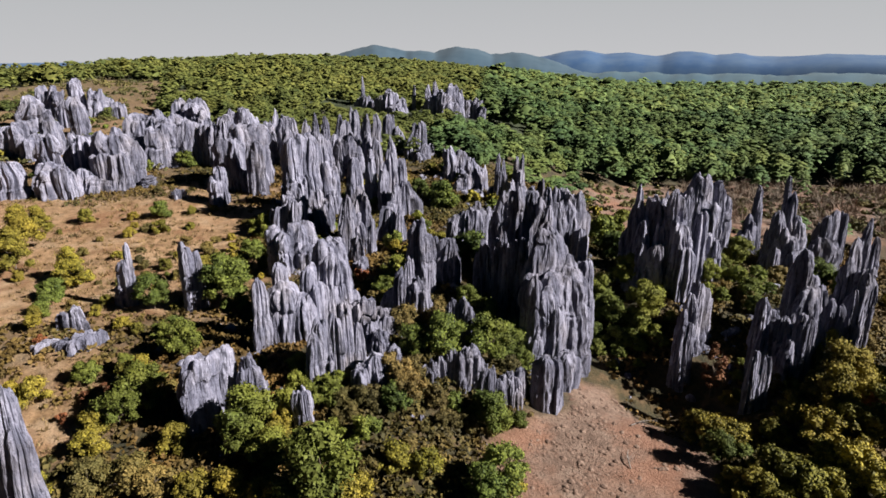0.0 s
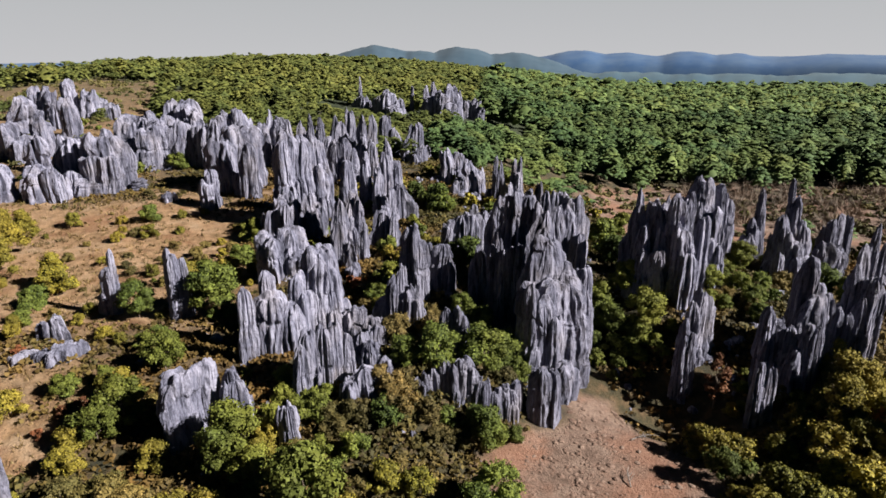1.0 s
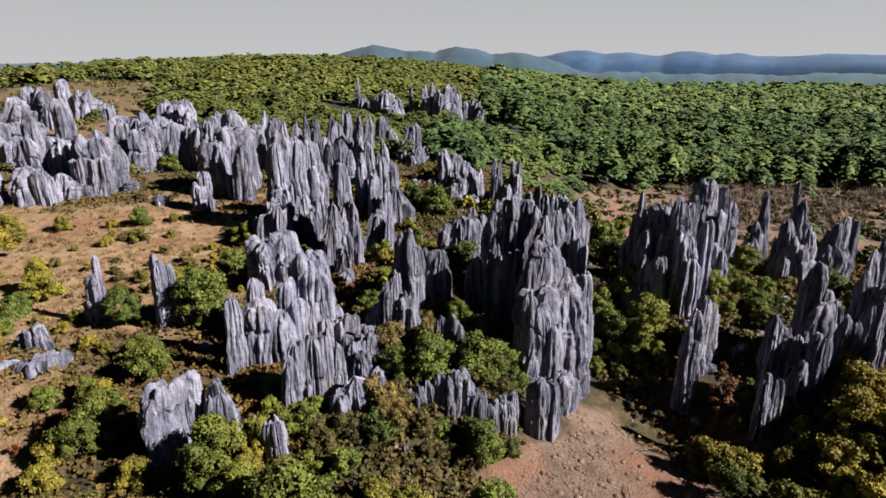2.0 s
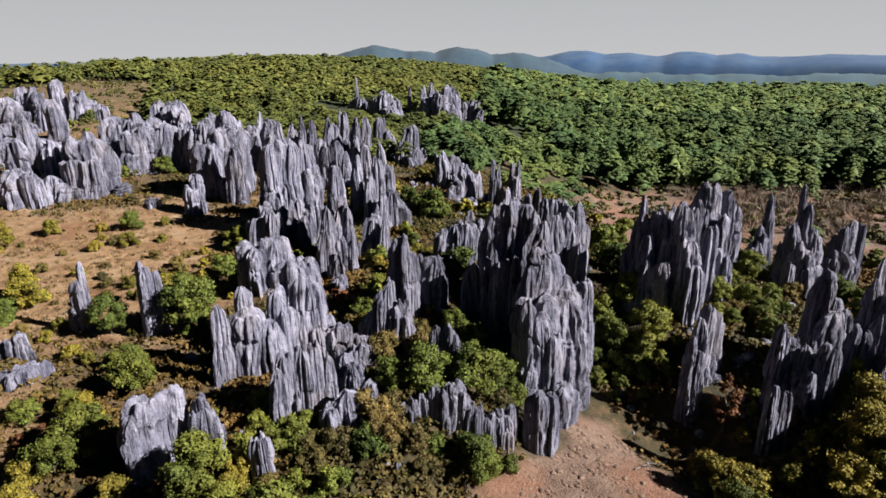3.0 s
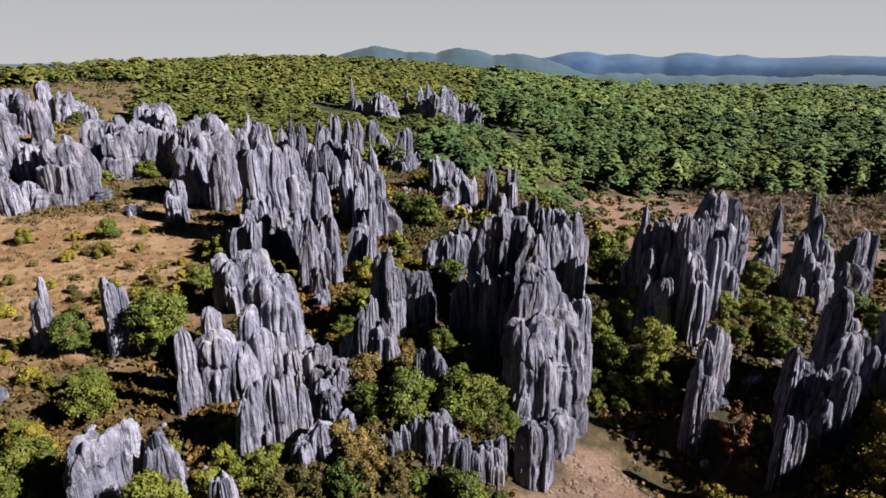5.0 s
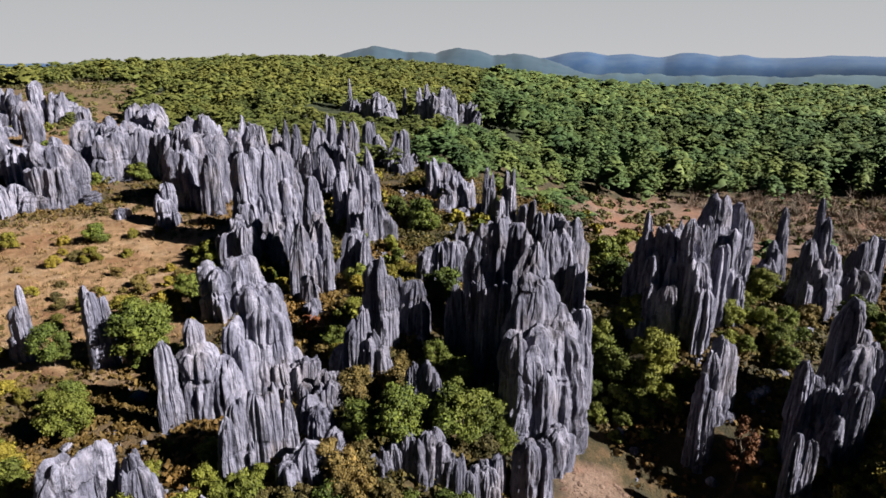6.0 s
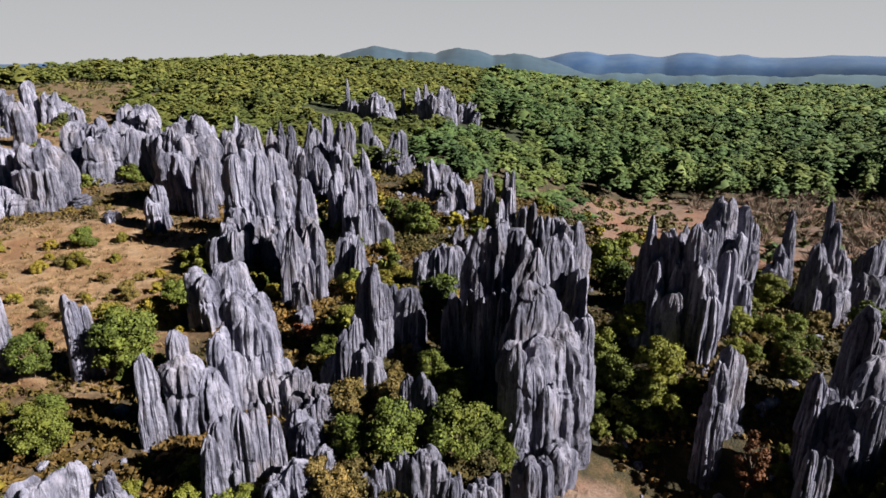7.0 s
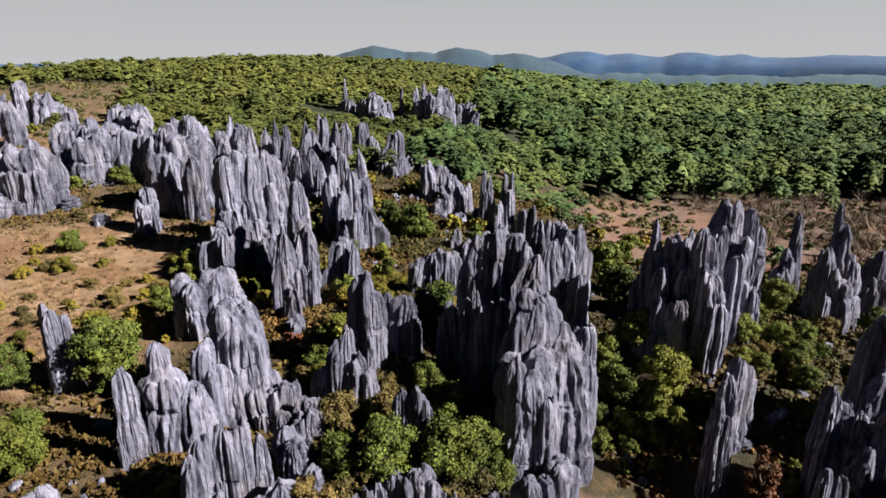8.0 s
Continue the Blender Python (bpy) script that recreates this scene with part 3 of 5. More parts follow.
formation("ragged limestone ribs stepping down the slope", [
    (-10.8, 46.4, 13.7, 0.99, 0.20, 0.80, 0), (-9.6, 46.8, 13.8, 0.99, 0.25, 0.80, 0), (-8.6, 47.2, 13.9, 0.92, 0.35, 0.80, 0),
    (-11.4, 45.8, 12.9, 0.81, 0.35, 0.80, 0), (-7.6, 47.6, 13.0, 0.75, 0.45, 0.80, 0), (-6.8, 50.0, 12.1, 1.17, 0.35, 0.80, 0),
    (-5.7, 49.0, 11.7, 1.24, 0.35, 0.80, 0), (-4.4, 47.4, 11.0, 1.21, 0.35, 0.80, 0), (-6.0, 46.2, 10.8, 1.53, 0.50, 0.80, 0),
    (-7.4, 45.2, 9.7, 1.29, 0.50, 0.80, 0)])
formation("jumble of broken limestone blocks on a ledge", [
    (-8.9, 54.5, 11.5, 0.82, 0.15, 0.80, 0), (-7.7, 55.0, 12.0, 0.92, 0.10, 0.80, 0), (-6.2, 54.0, 11.7, 0.76, 0.15, 0.80, 0),
    (-5.4, 53.0, 11.3, 0.80, 0.20, 0.80, 0), (-7.9, 53.0, 11.3, 0.80, 0.20, 0.80, 0), (-6.5, 52.5, 11.1, 0.89, 0.15, 0.80, 0),
    (-9.2, 53.0, 11.0, 0.75, 0.20, 0.80, 0)])
formation("pointed limestone crag among shrubs", [
    (-3.4, 56.8, 16.0, 0.73, 0.30, 0.80, 0), (-4.2, 56.6, 14.5, 1.20, 0.35, 0.80, 0), (-2.8, 56.4, 13.7, 1.10, 0.35, 0.80, 0),
    (-1.8, 56.0, 12.8, 0.99, 0.35, 0.80, 0), (-5.1, 56.9, 12.9, 0.95, 0.40, 0.80, 0)])
formation("low limestone crag beside green shrubs", [
    (1.9, 52.3, 13.5, 0.92, 0.20, 0.80, 0), (0.8, 52.5, 13.0, 0.83, 0.25, 0.80, 0), (2.6, 52.2, 12.6, 0.78, 0.30, 0.80, 0)])
formation("fluted limestone pillar with broken side blades", [
    (-2.4, 59.8, 19.3, 0.86, 0.30, 0.80, 0), (-1.9, 60.0, 17.8, 1.09, 0.35, 0.80, 0), (-0.9, 62.0, 16.8, 0.85, 0.30, 0.80, 0),
    (0.5, 61.2, 16.8, 1.06, 0.12, 0.80, 0), (1.2, 61.0, 15.9, 0.89, 0.30, 0.80, 0)])
formation("pale blue-grey limestone stacks with banded tops", [
    (1.2, 109.0, 19.6, 1.36, 0.45, 0.8, 0), (3.3, 110.0, 19.7, 1.16, 0.45, 0.8, 0), (5.6, 107.0, 17.8, 1.56, 0.36, 0.8, 0),
    (7.5, 108.0, 16.4, 1.16, 0.54, 0.8, 0), (3.7, 104.0, 16.0, 1.52, 0.27, 0.8, 0), (6.2, 103.0, 13.7, 1.42, 0.45, 0.8, 0),
    (0.1, 109.0, 15.7, 1.49, 0.63, 0.8, 0), (1.7, 105.0, 13.8, 1.44, 0.54, 0.8, 0), (3.8, 102.0, 12.8, 1.41, 0.45, 0.8, 0),
    (-1.6, 115.0, 15.2, 1.12, 0.72, 0.8, 0)])
formation("thin twin limestone spires with banded sides", [
    (10.0, 105.0, 19.6, 0.71, 0.63, 0.8, 0), (11.0, 105.0, 18.9, 0.62, 0.72, 0.8, 0), (10.5, 103.0, 16.0, 1.33, 0.36, 0.8, 0),
    (13.0, 103.0, 19.5, 0.70, 0.63, 0.8, 0), (14.2, 103.0, 19.9, 0.70, 0.63, 0.8, 0), (13.8, 102.0, 17.0, 1.14, 0.36, 0.8, 0),
    (12.0, 101.0, 15.6, 1.13, 0.54, 0.8, 0), (15.6, 101.0, 14.6, 1.05, 0.54, 0.8, 0), (8.9, 105.0, 13.8, 1.09, 0.72, 0.8, 0)])
formation("low blocky limestone rubble below the banded stacks", [
    (-2.8, 98.0, 14.4, 1.16, 0.63, 0.8, 0), (-1.5, 96.0, 14.1, 1.14, 0.54, 0.8, 0), (-3.8, 97.0, 13.4, 0.96, 0.54, 0.8, 0),
    (0.1, 97.0, 13.4, 1.05, 0.54, 0.8, 0), (5.6, 92.0, 13.8, 1.09, 0.63, 0.8, 0)])
formation("squat limestone wall with vertical ribs", [
    (1.5, 69.0, 17.5, 1.34, 0.17, 0.7, 0), (2.8, 69.5, 18.0, 1.52, 0.17, 0.7, 0), (4.3, 69.8, 17.5, 1.26, 0.22, 0.7, 0),
    (6.5, 77.0, 16.6, 1.58, 0.28, 0.7, 0), (7.8, 78.0, 16.9, 1.20, 0.33, 0.7, 0)])
formation("broad limestone wall with a flat ribbed top", [
    (7.0, 62.0, 21.7, 1.51, 0.10, 0.70, 35), (8.4, 62.0, 22.2, 1.72, 0.05, 0.70, 30), (9.9, 62.0, 22.0, 1.58, 0.08, 0.70, 35),
    (10.7, 61.0, 21.1, 1.10, 0.40, 0.70, 30), (11.3, 60.4, 20.6, 1.22, 0.40, 0.70, 30), (6.4, 61.6, 20.1, 1.19, 0.20, 0.70, 30)], shoulders=1, carve=0.7)
formation("row of thin limestone blades in deep shade", [
    (6.4, 58.6, 18.4, 0.76, 0.40, 0.80, 0), (5.8, 59.0, 17.6, 0.77, 0.35, 0.80, 0), (4.6, 59.6, 16.8, 0.85, 0.30, 0.80, 0),
    (4.0, 60.0, 15.9, 0.72, 0.40, 0.80, 0), (7.5, 58.4, 17.5, 0.83, 0.40, 0.80, 0), (8.4, 58.2, 17.8, 0.83, 0.40, 0.80, 0),
    (6.8, 58.0, 17.2, 0.76, 0.40, 0.80, 0)])
formation("tall limestone tower rising to a pointed crown", [
    (10.6, 57.2, 19.8, 1.02, 0.90, 0.80, 15, 16.4), (11.0, 57.0, 19.0, 2.66, 1.35, 0.75, 22, 14.2), (9.8, 56.4, 17.7, 1.53, 1.20, 0.80, 10, 13.6),
    (13.0, 57.2, 16.3, 1.46, 1.00, 0.80, 25, 13.8), (13.1, 56.2, 15.1, 2.47, 0.02, 0.75, 30), (10.9, 55.6, 15.2, 2.19, 0.03, 0.80, 20),
    (15.6, 60.0, 14.5, 1.16, 0.08, 0.80, 20), (15.9, 59.2, 12.3, 0.94, 0.12, 0.80, 0), (9.0, 53.8, 14.8, 1.33, 0.12, 0.80, 10),
    (10.4, 54.0, 14.0, 1.35, 0.20, 0.80, 20), (11.4, 53.6, 11.4, 1.41, 0.25, 0.80, 20), (9.5, 48.2, 9.4, 1.05, 0.15, 0.80, 20),
    (10.7, 49.0, 8.5, 1.08, 0.20, 0.80, 20), (12.4, 52.0, 7.8, 1.49, 0.15, 0.80, 25), (9.4, 53.0, 9.5, 1.25, 0.25, 0.80, 0)], shoulders=0, carve=0.6)
formation("jagged limestone crest beyond the tall tower", [
    (14.4, 84.0, 18.9, 0.79, 0.30, 0.80, 0), (13.9, 75.0, 19.7, 1.23, 0.40, 0.80, 0), (15.3, 75.0, 19.5, 1.40, 0.35, 0.80, 0),
    (16.4, 75.0, 19.7, 1.14, 0.35, 0.80, 0), (17.4, 74.5, 18.7, 1.31, 0.35, 0.80, 0), (16.1, 72.0, 18.8, 1.86, 0.35, 0.80, 0),
    (14.6, 71.0, 18.6, 1.83, 0.40, 0.80, 0), (18.9, 76.0, 16.4, 1.26, 0.20, 0.80, 0), (17.0, 70.0, 15.5, 1.42, 0.30, 0.80, 0)])
formation("dark limestone wall with several knife-edged crests", [
    (24.3, 70.0, 21.0, 0.81, 0.45, 0.80, 0), (23.8, 69.0, 19.2, 1.49, 0.25, 0.80, 0), (25.3, 68.6, 19.6, 1.42, 0.30, 0.80, 0),
    (27.0, 69.0, 19.6, 1.36, 0.25, 0.80, 0), (27.6, 70.0, 20.4, 0.69, 0.40, 0.80, 0), (25.2, 65.6, 14.5, 1.15, 0.10, 0.80, 0),
    (23.8, 66.0, 14.9, 1.03, 0.15, 0.80, 0), (26.0, 67.0, 17.1, 1.52, 0.30, 0.80, 0), (24.2, 67.4, 17.3, 1.53, 0.30, 0.80, 0)])
formation("fluted limestone pillar with a pale stained face", [
    (27.4, 66.8, 21.1, 1.31, 0.20, 0.80, 0), (28.9, 67.2, 21.2, 1.26, 0.25, 0.80, 0), (28.0, 65.8, 17.5, 1.61, 0.20, 0.80, 0),
    (28.6, 65.0, 14.6, 1.55, 0.15, 0.80, 0), (31.4, 68.4, 17.8, 1.24, 0.25, 0.80, 0), (34.1, 70.0, 14.2, 1.35, 0.15, 0.80, 0),
    (33.1, 70.0, 14.6, 1.16, 0.20, 0.80, 0)])
formation("high dark limestone fin with a serrated edge", [
    (36.4, 82.0, 20.5, 1.55, 0.15, 0.60, 0), (38.1, 82.4, 20.2, 1.56, 0.15, 0.60, 0), (40.2, 83.0, 18.7, 1.35, 0.15, 0.60, 0),
    (42.1, 84.0, 16.6, 1.15, 0.15, 0.60, 0), (37.9, 81.0, 15.2, 2.38, 0.20, 0.70, 0)])
formation("pair of pointed limestone pinnacles above shrubs", [
    (47.7, 86.0, 17.6, 0.70, 0.30, 0.80, 0), (48.0, 85.5, 15.4, 1.02, 0.35, 0.80, 0), (46.3, 84.4, 13.8, 1.32, 0.20, 0.80, 0),
    (45.4, 83.6, 11.7, 1.40, 0.30, 0.80, 0)])
formation("pointed limestone tower with a sharp summit", [
    (47.8, 79.0, 20.5, 0.57, 0.20, 0.80, 0), (48.2, 79.0, 17.9, 1.44, 0.35, 0.80, 0), (46.9, 78.4, 15.7, 1.51, 0.40, 0.80, 0),
    (49.5, 78.4, 15.0, 1.37, 0.35, 0.80, 0), (47.9, 77.6, 13.1, 2.51, 0.25, 0.80, 0), (45.1, 75.2, 11.0, 0.91, 0.35, 0.80, 0),
    (46.3, 78.8, 13.2, 1.46, 0.45, 0.80, 0)])
formation("ragged dark limestone cluster at the valley's edge", [
    (59.9, 86.0, 13.7, 1.11, 0.15, 0.80, 0), (61.5, 86.4, 13.2, 0.96, 0.20, 0.80, 0), (58.8, 86.0, 13.1, 0.96, 0.20, 0.80, 0),
    (58.9, 87.0, 10.9, 1.62, 0.40, 0.80, 0), (53.8, 80.0, 11.6, 1.71, 0.25, 0.80, 0), (57.6, 82.0, 10.3, 1.61, 0.25, 0.80, 0)])
formation("dark limestone wall falling in steps to the shrubs", [
    (38.0, 57.6, 16.7, 1.31, 0.15, 0.80, 0), (37.2, 57.2, 15.8, 1.04, 0.20, 0.80, 0), (38.7, 56.8, 14.1, 1.31, 0.25, 0.80, 0),
    (39.7, 56.4, 13.1, 1.04, 0.30, 0.80, 0), (40.7, 56.2, 11.8, 0.94, 0.30, 0.80, 0), (41.5, 56.0, 10.9, 0.84, 0.25, 0.80, 0),
    (38.1, 56.0, 13.0, 1.66, 0.25, 0.80, 0)])
formation("massive dark limestone tower with lit edges", [
    (44.7, 59.0, 19.6, 0.94, 0.36, 0.8, 0), (43.3, 58.0, 17.9, 1.17, 0.36, 0.8, 0), (46.0, 59.0, 17.6, 0.95, 0.36, 0.8, 0),
    (42.5, 57.5, 15.9, 1.17, 0.45, 0.8, 0), (44.0, 57.0, 14.5, 1.41, 0.36, 0.8, 0), (42.9, 56.5, 12.8, 1.17, 0.45, 0.8, 0),
    (45.3, 57.0, 13.2, 0.82, 0.45, 0.8, 0)])
formation("small dark limestone pinnacle among valley trees", [
    (27.3, 57.4, 12.8, 1.06, 0.20, 0.80, 0), (26.3, 57.0, 11.7, 1.01, 0.25, 0.80, 0), (28.3, 57.6, 11.6, 0.70, 0.30, 0.80, 0)])
formation("pale limestone blade in the shaded valley", [
    (24.7, 54.6, 11.2, 0.77, 0.30, 0.80, 0), (25.3, 54.4, 9.8, 0.72, 0.30, 0.80, 0)])
formation("dark limestone ridge with a toothed edge", [
    (32.0, 53.6, 12.9, 0.89, 0.20, 0.80, 0), (32.9, 53.3, 11.8, 0.99, 0.20, 0.80, 0), (33.9, 52.9, 11.0, 0.94, 0.20, 0.80, 0),
    (34.6, 52.4, 10.7, 0.98, 0.20, 0.80, 0), (35.0, 51.8, 12.0, 1.06, 0.15, 0.80, 0), (35.8, 51.6, 11.8, 0.91, 0.20, 0.80, 0),
    (34.3, 52.4, 9.6, 1.73, 0.20, 0.80, 0)])
formation("small blunt limestone block in shade", [
    (29.4, 48.9, 9.5, 0.83, 0.10, 0.80, 0), (30.3, 48.9, 8.9, 0.65, 0.25, 0.80, 0)])
formation("low ribbed limestone outcrop above shrubs", [
    (-1.2, 46.8, 9.4, 0.89, 0.25, 0.80, 0), (-0.3, 47.0, 9.8, 0.89, 0.25, 0.80, 0), (0.8, 47.2, 10.7, 0.85, 0.20, 0.80, 0),
    (1.6, 47.0, 10.0, 0.85, 0.30, 0.80, 0), (2.4, 47.3, 10.7, 0.89, 0.20, 0.80, 0), (3.3, 47.2, 10.0, 0.85, 0.30, 0.80, 0),
    (4.2, 47.2, 8.4, 0.99, 0.30, 0.80, 0), (5.3, 47.3, 7.4, 0.96, 0.30, 0.80, 0), (6.4, 47.6, 7.6, 1.01, 0.20, 0.80, 0),
    (7.2, 48.2, 8.3, 0.78, 0.20, 0.80, 0)])
formation("broad pale limestone slab with a notched top", [
    (-19.3, 41.6, 12.7, 2.5, 0.02, 0.27, 45), (-17.7, 42.3, 13.5, 0.75, 0.09, 0.34, 34)])
formation("small limestone stump beside the pale slab", [
    (-16.0, 42.6, 12.4, 0.92, 0.36, 0.8, 0), (-15.7, 42.3, 11.5, 1.01, 0.54, 0.8, 0), (-16.8, 42.6, 10.8, 0.65, 0.54, 0.8, 0)])
formation("slim limestone stub among bushes", [
    (-11.4, 40.9, 10.1, 0.75, 0.2, 0.7, 20)])
formation("twisted limestone finger on the dry meadow", [
    (-34.3, 59.8, 16.8, 0.35, 0.10, 0.80, 0), (-34.6, 59.8, 14.9, 0.55, 0.15, 0.80, 0), (-35.3, 59.6, 12.1, 0.70, 0.15, 0.80, 0)], shoulders=0, carve=0.8)
formation("short fluted limestone pillar on the dry meadow", [
    (-27.5, 58.4, 17.3, 0.40, 0.20, 0.80, 0), (-27.1, 58.3, 16.7, 0.85, 0.10, 0.80, 0), (-27.1, 58.1, 13.6, 0.86, 0.12, 0.80, 0),
    (-26.2, 58.6, 16.2, 0.51, 0.20, 0.80, 0)], shoulders=0, carve=0.8)
formation("pale rounded limestone boulders in dry grass", [
    (-37.5, 54.0, 11.3, 1.10, 0.12, 0.8, 0), (-38.8, 54.0, 10.8, 0.69, 0.15, 0.8, 0)])
formation("low pale limestone ledge in the scrub", [
    (-37.7, 50.0, 9.9, 1.54, 0.11, 0.6, 0), (-35.7, 50.0, 10.0, 1.54, 0.11, 0.6, 0), (-33.9, 50.3, 10.5, 1.54, 0.11, 0.6, 0)])
formation("smooth pale limestone pillar at the meadow's near edge", [
    (-29.3, 34.0, 14.4, 0.97, 0.72, 0.7, 0), (-29.0, 33.8, 12.3, 0.91, 0.63, 0.7, 0), (-30.3, 34.0, 14.0, 1.05, 0.63, 0.7, 0)])
formation("small limestone fins beside the bare soil", [
    (-3.8, 41.4, 6.4, 0.62, 0.45, 0.7, 0), (-1.9, 42.1, 7.0, 0.45, 0.50, 0.7, 0), (-4.5, 40.3, 5.4, 0.60, 0.45, 0.8, 0),
    (-3.2, 40.2, 5.6, 0.50, 0.45, 0.7, 0), (-3.6, 38.8, 4.8, 0.60, 0.40, 0.7, 0)])
formation("low limestone knobs hidden in brush", [
    (-4.3, 39.0, 3.9, 0.63, 0.54, 0.8, 0), (-9.2, 42.0, 6.4, 0.66, 0.36, 0.8, 0), (-10.2, 42.0, 6.0, 0.57, 0.45, 0.8, 0)])
formation("dark limestone needle rising from the forest", [
    (-27.5, 205.0, 31.4, 0.86, 0.77, 0.8, 0), (-25.9, 202.0, 24.7, 1.51, 0.45, 0.8, 0), (-29.1, 203.0, 24.1, 1.14, 0.63, 0.8, 0),
    (-23.5, 201.0, 23.6, 1.32, 0.54, 0.8, 0)])
formation("cluster of dark limestone crags in the forest", [
    (-17.0, 196.0, 26.8, 2.75, 0.28, 0.7, 0), (-19.6, 196.0, 24.4, 2.30, 0.33, 0.7, 0), (-13.7, 196.0, 25.0, 2.07, 0.33, 0.7, 0),
    (-15.3, 193.0, 22.8, 3.18, 0.28, 0.7, 0)])
formation("tall dark limestone crags above the trees", [
    (-5.1, 208.0, 28.5, 1.40, 0.39, 0.8, 0), (-2.7, 209.0, 28.9, 1.40, 0.39, 0.8, 0), (3.1, 205.0, 28.1, 2.76, 0.22, 0.7, 0),
    (0.2, 203.0, 25.9, 2.74, 0.28, 0.7, 0), (5.4, 205.0, 26.4, 1.84, 0.33, 0.7, 0), (-3.7, 205.0, 24.9, 2.31, 0.33, 0.7, 0),
    (2.1, 201.0, 23.3, 3.18, 0.28, 0.7, 0), (-10.1, 211.0, 28.0, 0.71, 0.44, 0.8, 0)])
formation("small dark limestone crag in the forest", [
    (12.2, 212.0, 23.4, 2.39, 0.28, 0.8, 0), (9.6, 212.0, 23.0, 1.92, 0.33, 0.8, 0), (13.5, 210.0, 20.8, 1.67, 0.33, 0.8, 0)])


# pinnacles added out of view on the sunny side, to shade the valley
formation("unseen limestone pinnacles added to shade the valley", [
    (51.0, 48.0, 17.0, 2.8, 0.4, 0.8, 70), (50.5, 52.0, 16.0, 2.6, 0.3, 0.9, 40)])


# ---- plants ----
def leaf_quads(centres, normals, size, rnd, long=1.0):
    """Small leaf clumps: a bent quad at each centre, turned at random about its normal."""
    n = len(centres)
    side = np.cross(normals, rnd.normal(size=(n, 3)))
    side /= np.linalg.norm(side, axis=1)[:, None] + 1e-9
    up = np.cross(normals, side)
    s = (size * (0.6 + 0.8 * rnd.rand(n)))[:, None]
    wob = rnd.normal(scale=0.25, size=(n, 4, 3)) * s[:, None]
    quad = np.stack([centres - side * s - up * s * long, centres + side * s - up * s * long,
                     centres + side * s + up * s * long, centres - side * s + up * s * long], 1) + wob
    return quad.reshape(-1, 3), np.arange(4 * n).reshape(n, 4)


def lump(c, r, rnd, around=7, up=4):
    """A small uneven dome of foliage as vertices and quads."""
    f = np.linspace(-1.1, 1.45, up)
    t = np.linspace(0, 2 * math.pi, around, endpoint=False) + rnd.rand()
    v = np.stack([np.outer(np.cos(f), np.cos(t)), np.outer(np.cos(f), np.sin(t)), np.outer(np.sin(f), np.ones(around))], -1)
    v = v * (0.75 + 0.5 * rnd.rand(up, around, 1))
    i, j = np.arange(up - 1)[:, None] * around, np.arange(around)[None, :]
    k = (j + 1) % around
    return c + v.reshape(-1, 3) * r, np.stack([i + j, i + k, i + k + around, i + j + around], -1).reshape(-1, 4)


def crown_arrays(rnd, height, width, lobes, leaves, size, low=0.25, tall=False):
    """An uneven crown: many lobes of foliage, each a solid heart in a coat of small leaf clumps."""
    cs, ns, hearts = [], [], []
    for k in range(lobes):
        f = (k + rnd.rand()) / lobes
        z = low + (1 - low) * (0.12 + 0.80 * f)
        reach = width * 0.5 * (math.sqrt(max(0.02, 1 - (2 * f - 0.75) ** 2 / 1.65)) if not tall else (1.05 - f) ** 0.7)
        a = rnd.rand() * 6.283
        d = reach * (0.25 + 0.65 * rnd.rand())
        r = width * (0.11 + 0.11 * rnd.rand())
        c = np.array([d * math.cos(a), d * math.sin(a), z * height])
        hearts.append(lump(c, r * np.array([0.62, 0.62, 0.46]), rnd))
        n = rnd.normal(size=(leaves, 3))
        n[:, 2] += 0.35
        n /= np.linalg.norm(n, axis=1)[:, None]
        p = c + n * r * np.array([1, 1, 0.75]) * (0.7 + 0.45 * rnd.rand(leaves) ** 2)[:, None]
        cs.append(p)
        ns.append(n + 0.4 * rnd.normal(size=n.shape))
    cs, ns = np.concatenate(cs), np.concatenate(ns)
    ns /= np.linalg.norm(ns, axis=1)[:, None]
    return joined(hearts + [leaf_quads(cs, ns, size, rnd, 1.5)])


def stick(a, b, ra, rb, sides=6):
    a, b = np.array(a, float), np.array(b, float)
    d = (b - a) / np.linalg.norm(b - a)
    u = np.cross(d, (0.3, 0.5, 0.8))
    u /= np.linalg.norm(u)
    v = np.cross(d, u)
    t = np.linspace(0, 2 * math.pi, sides, endpoint=False)
    ring = np.cos(t)[:, None] * u + np.sin(t)[:, None] * v
    verts = np.concatenate([a + ring * ra, b + ring * rb])
    j = np.arange(sides)
    return verts, np.stack([j, (j + 1) % sides, (j + 1) % sides + sides, j + sides], 1)


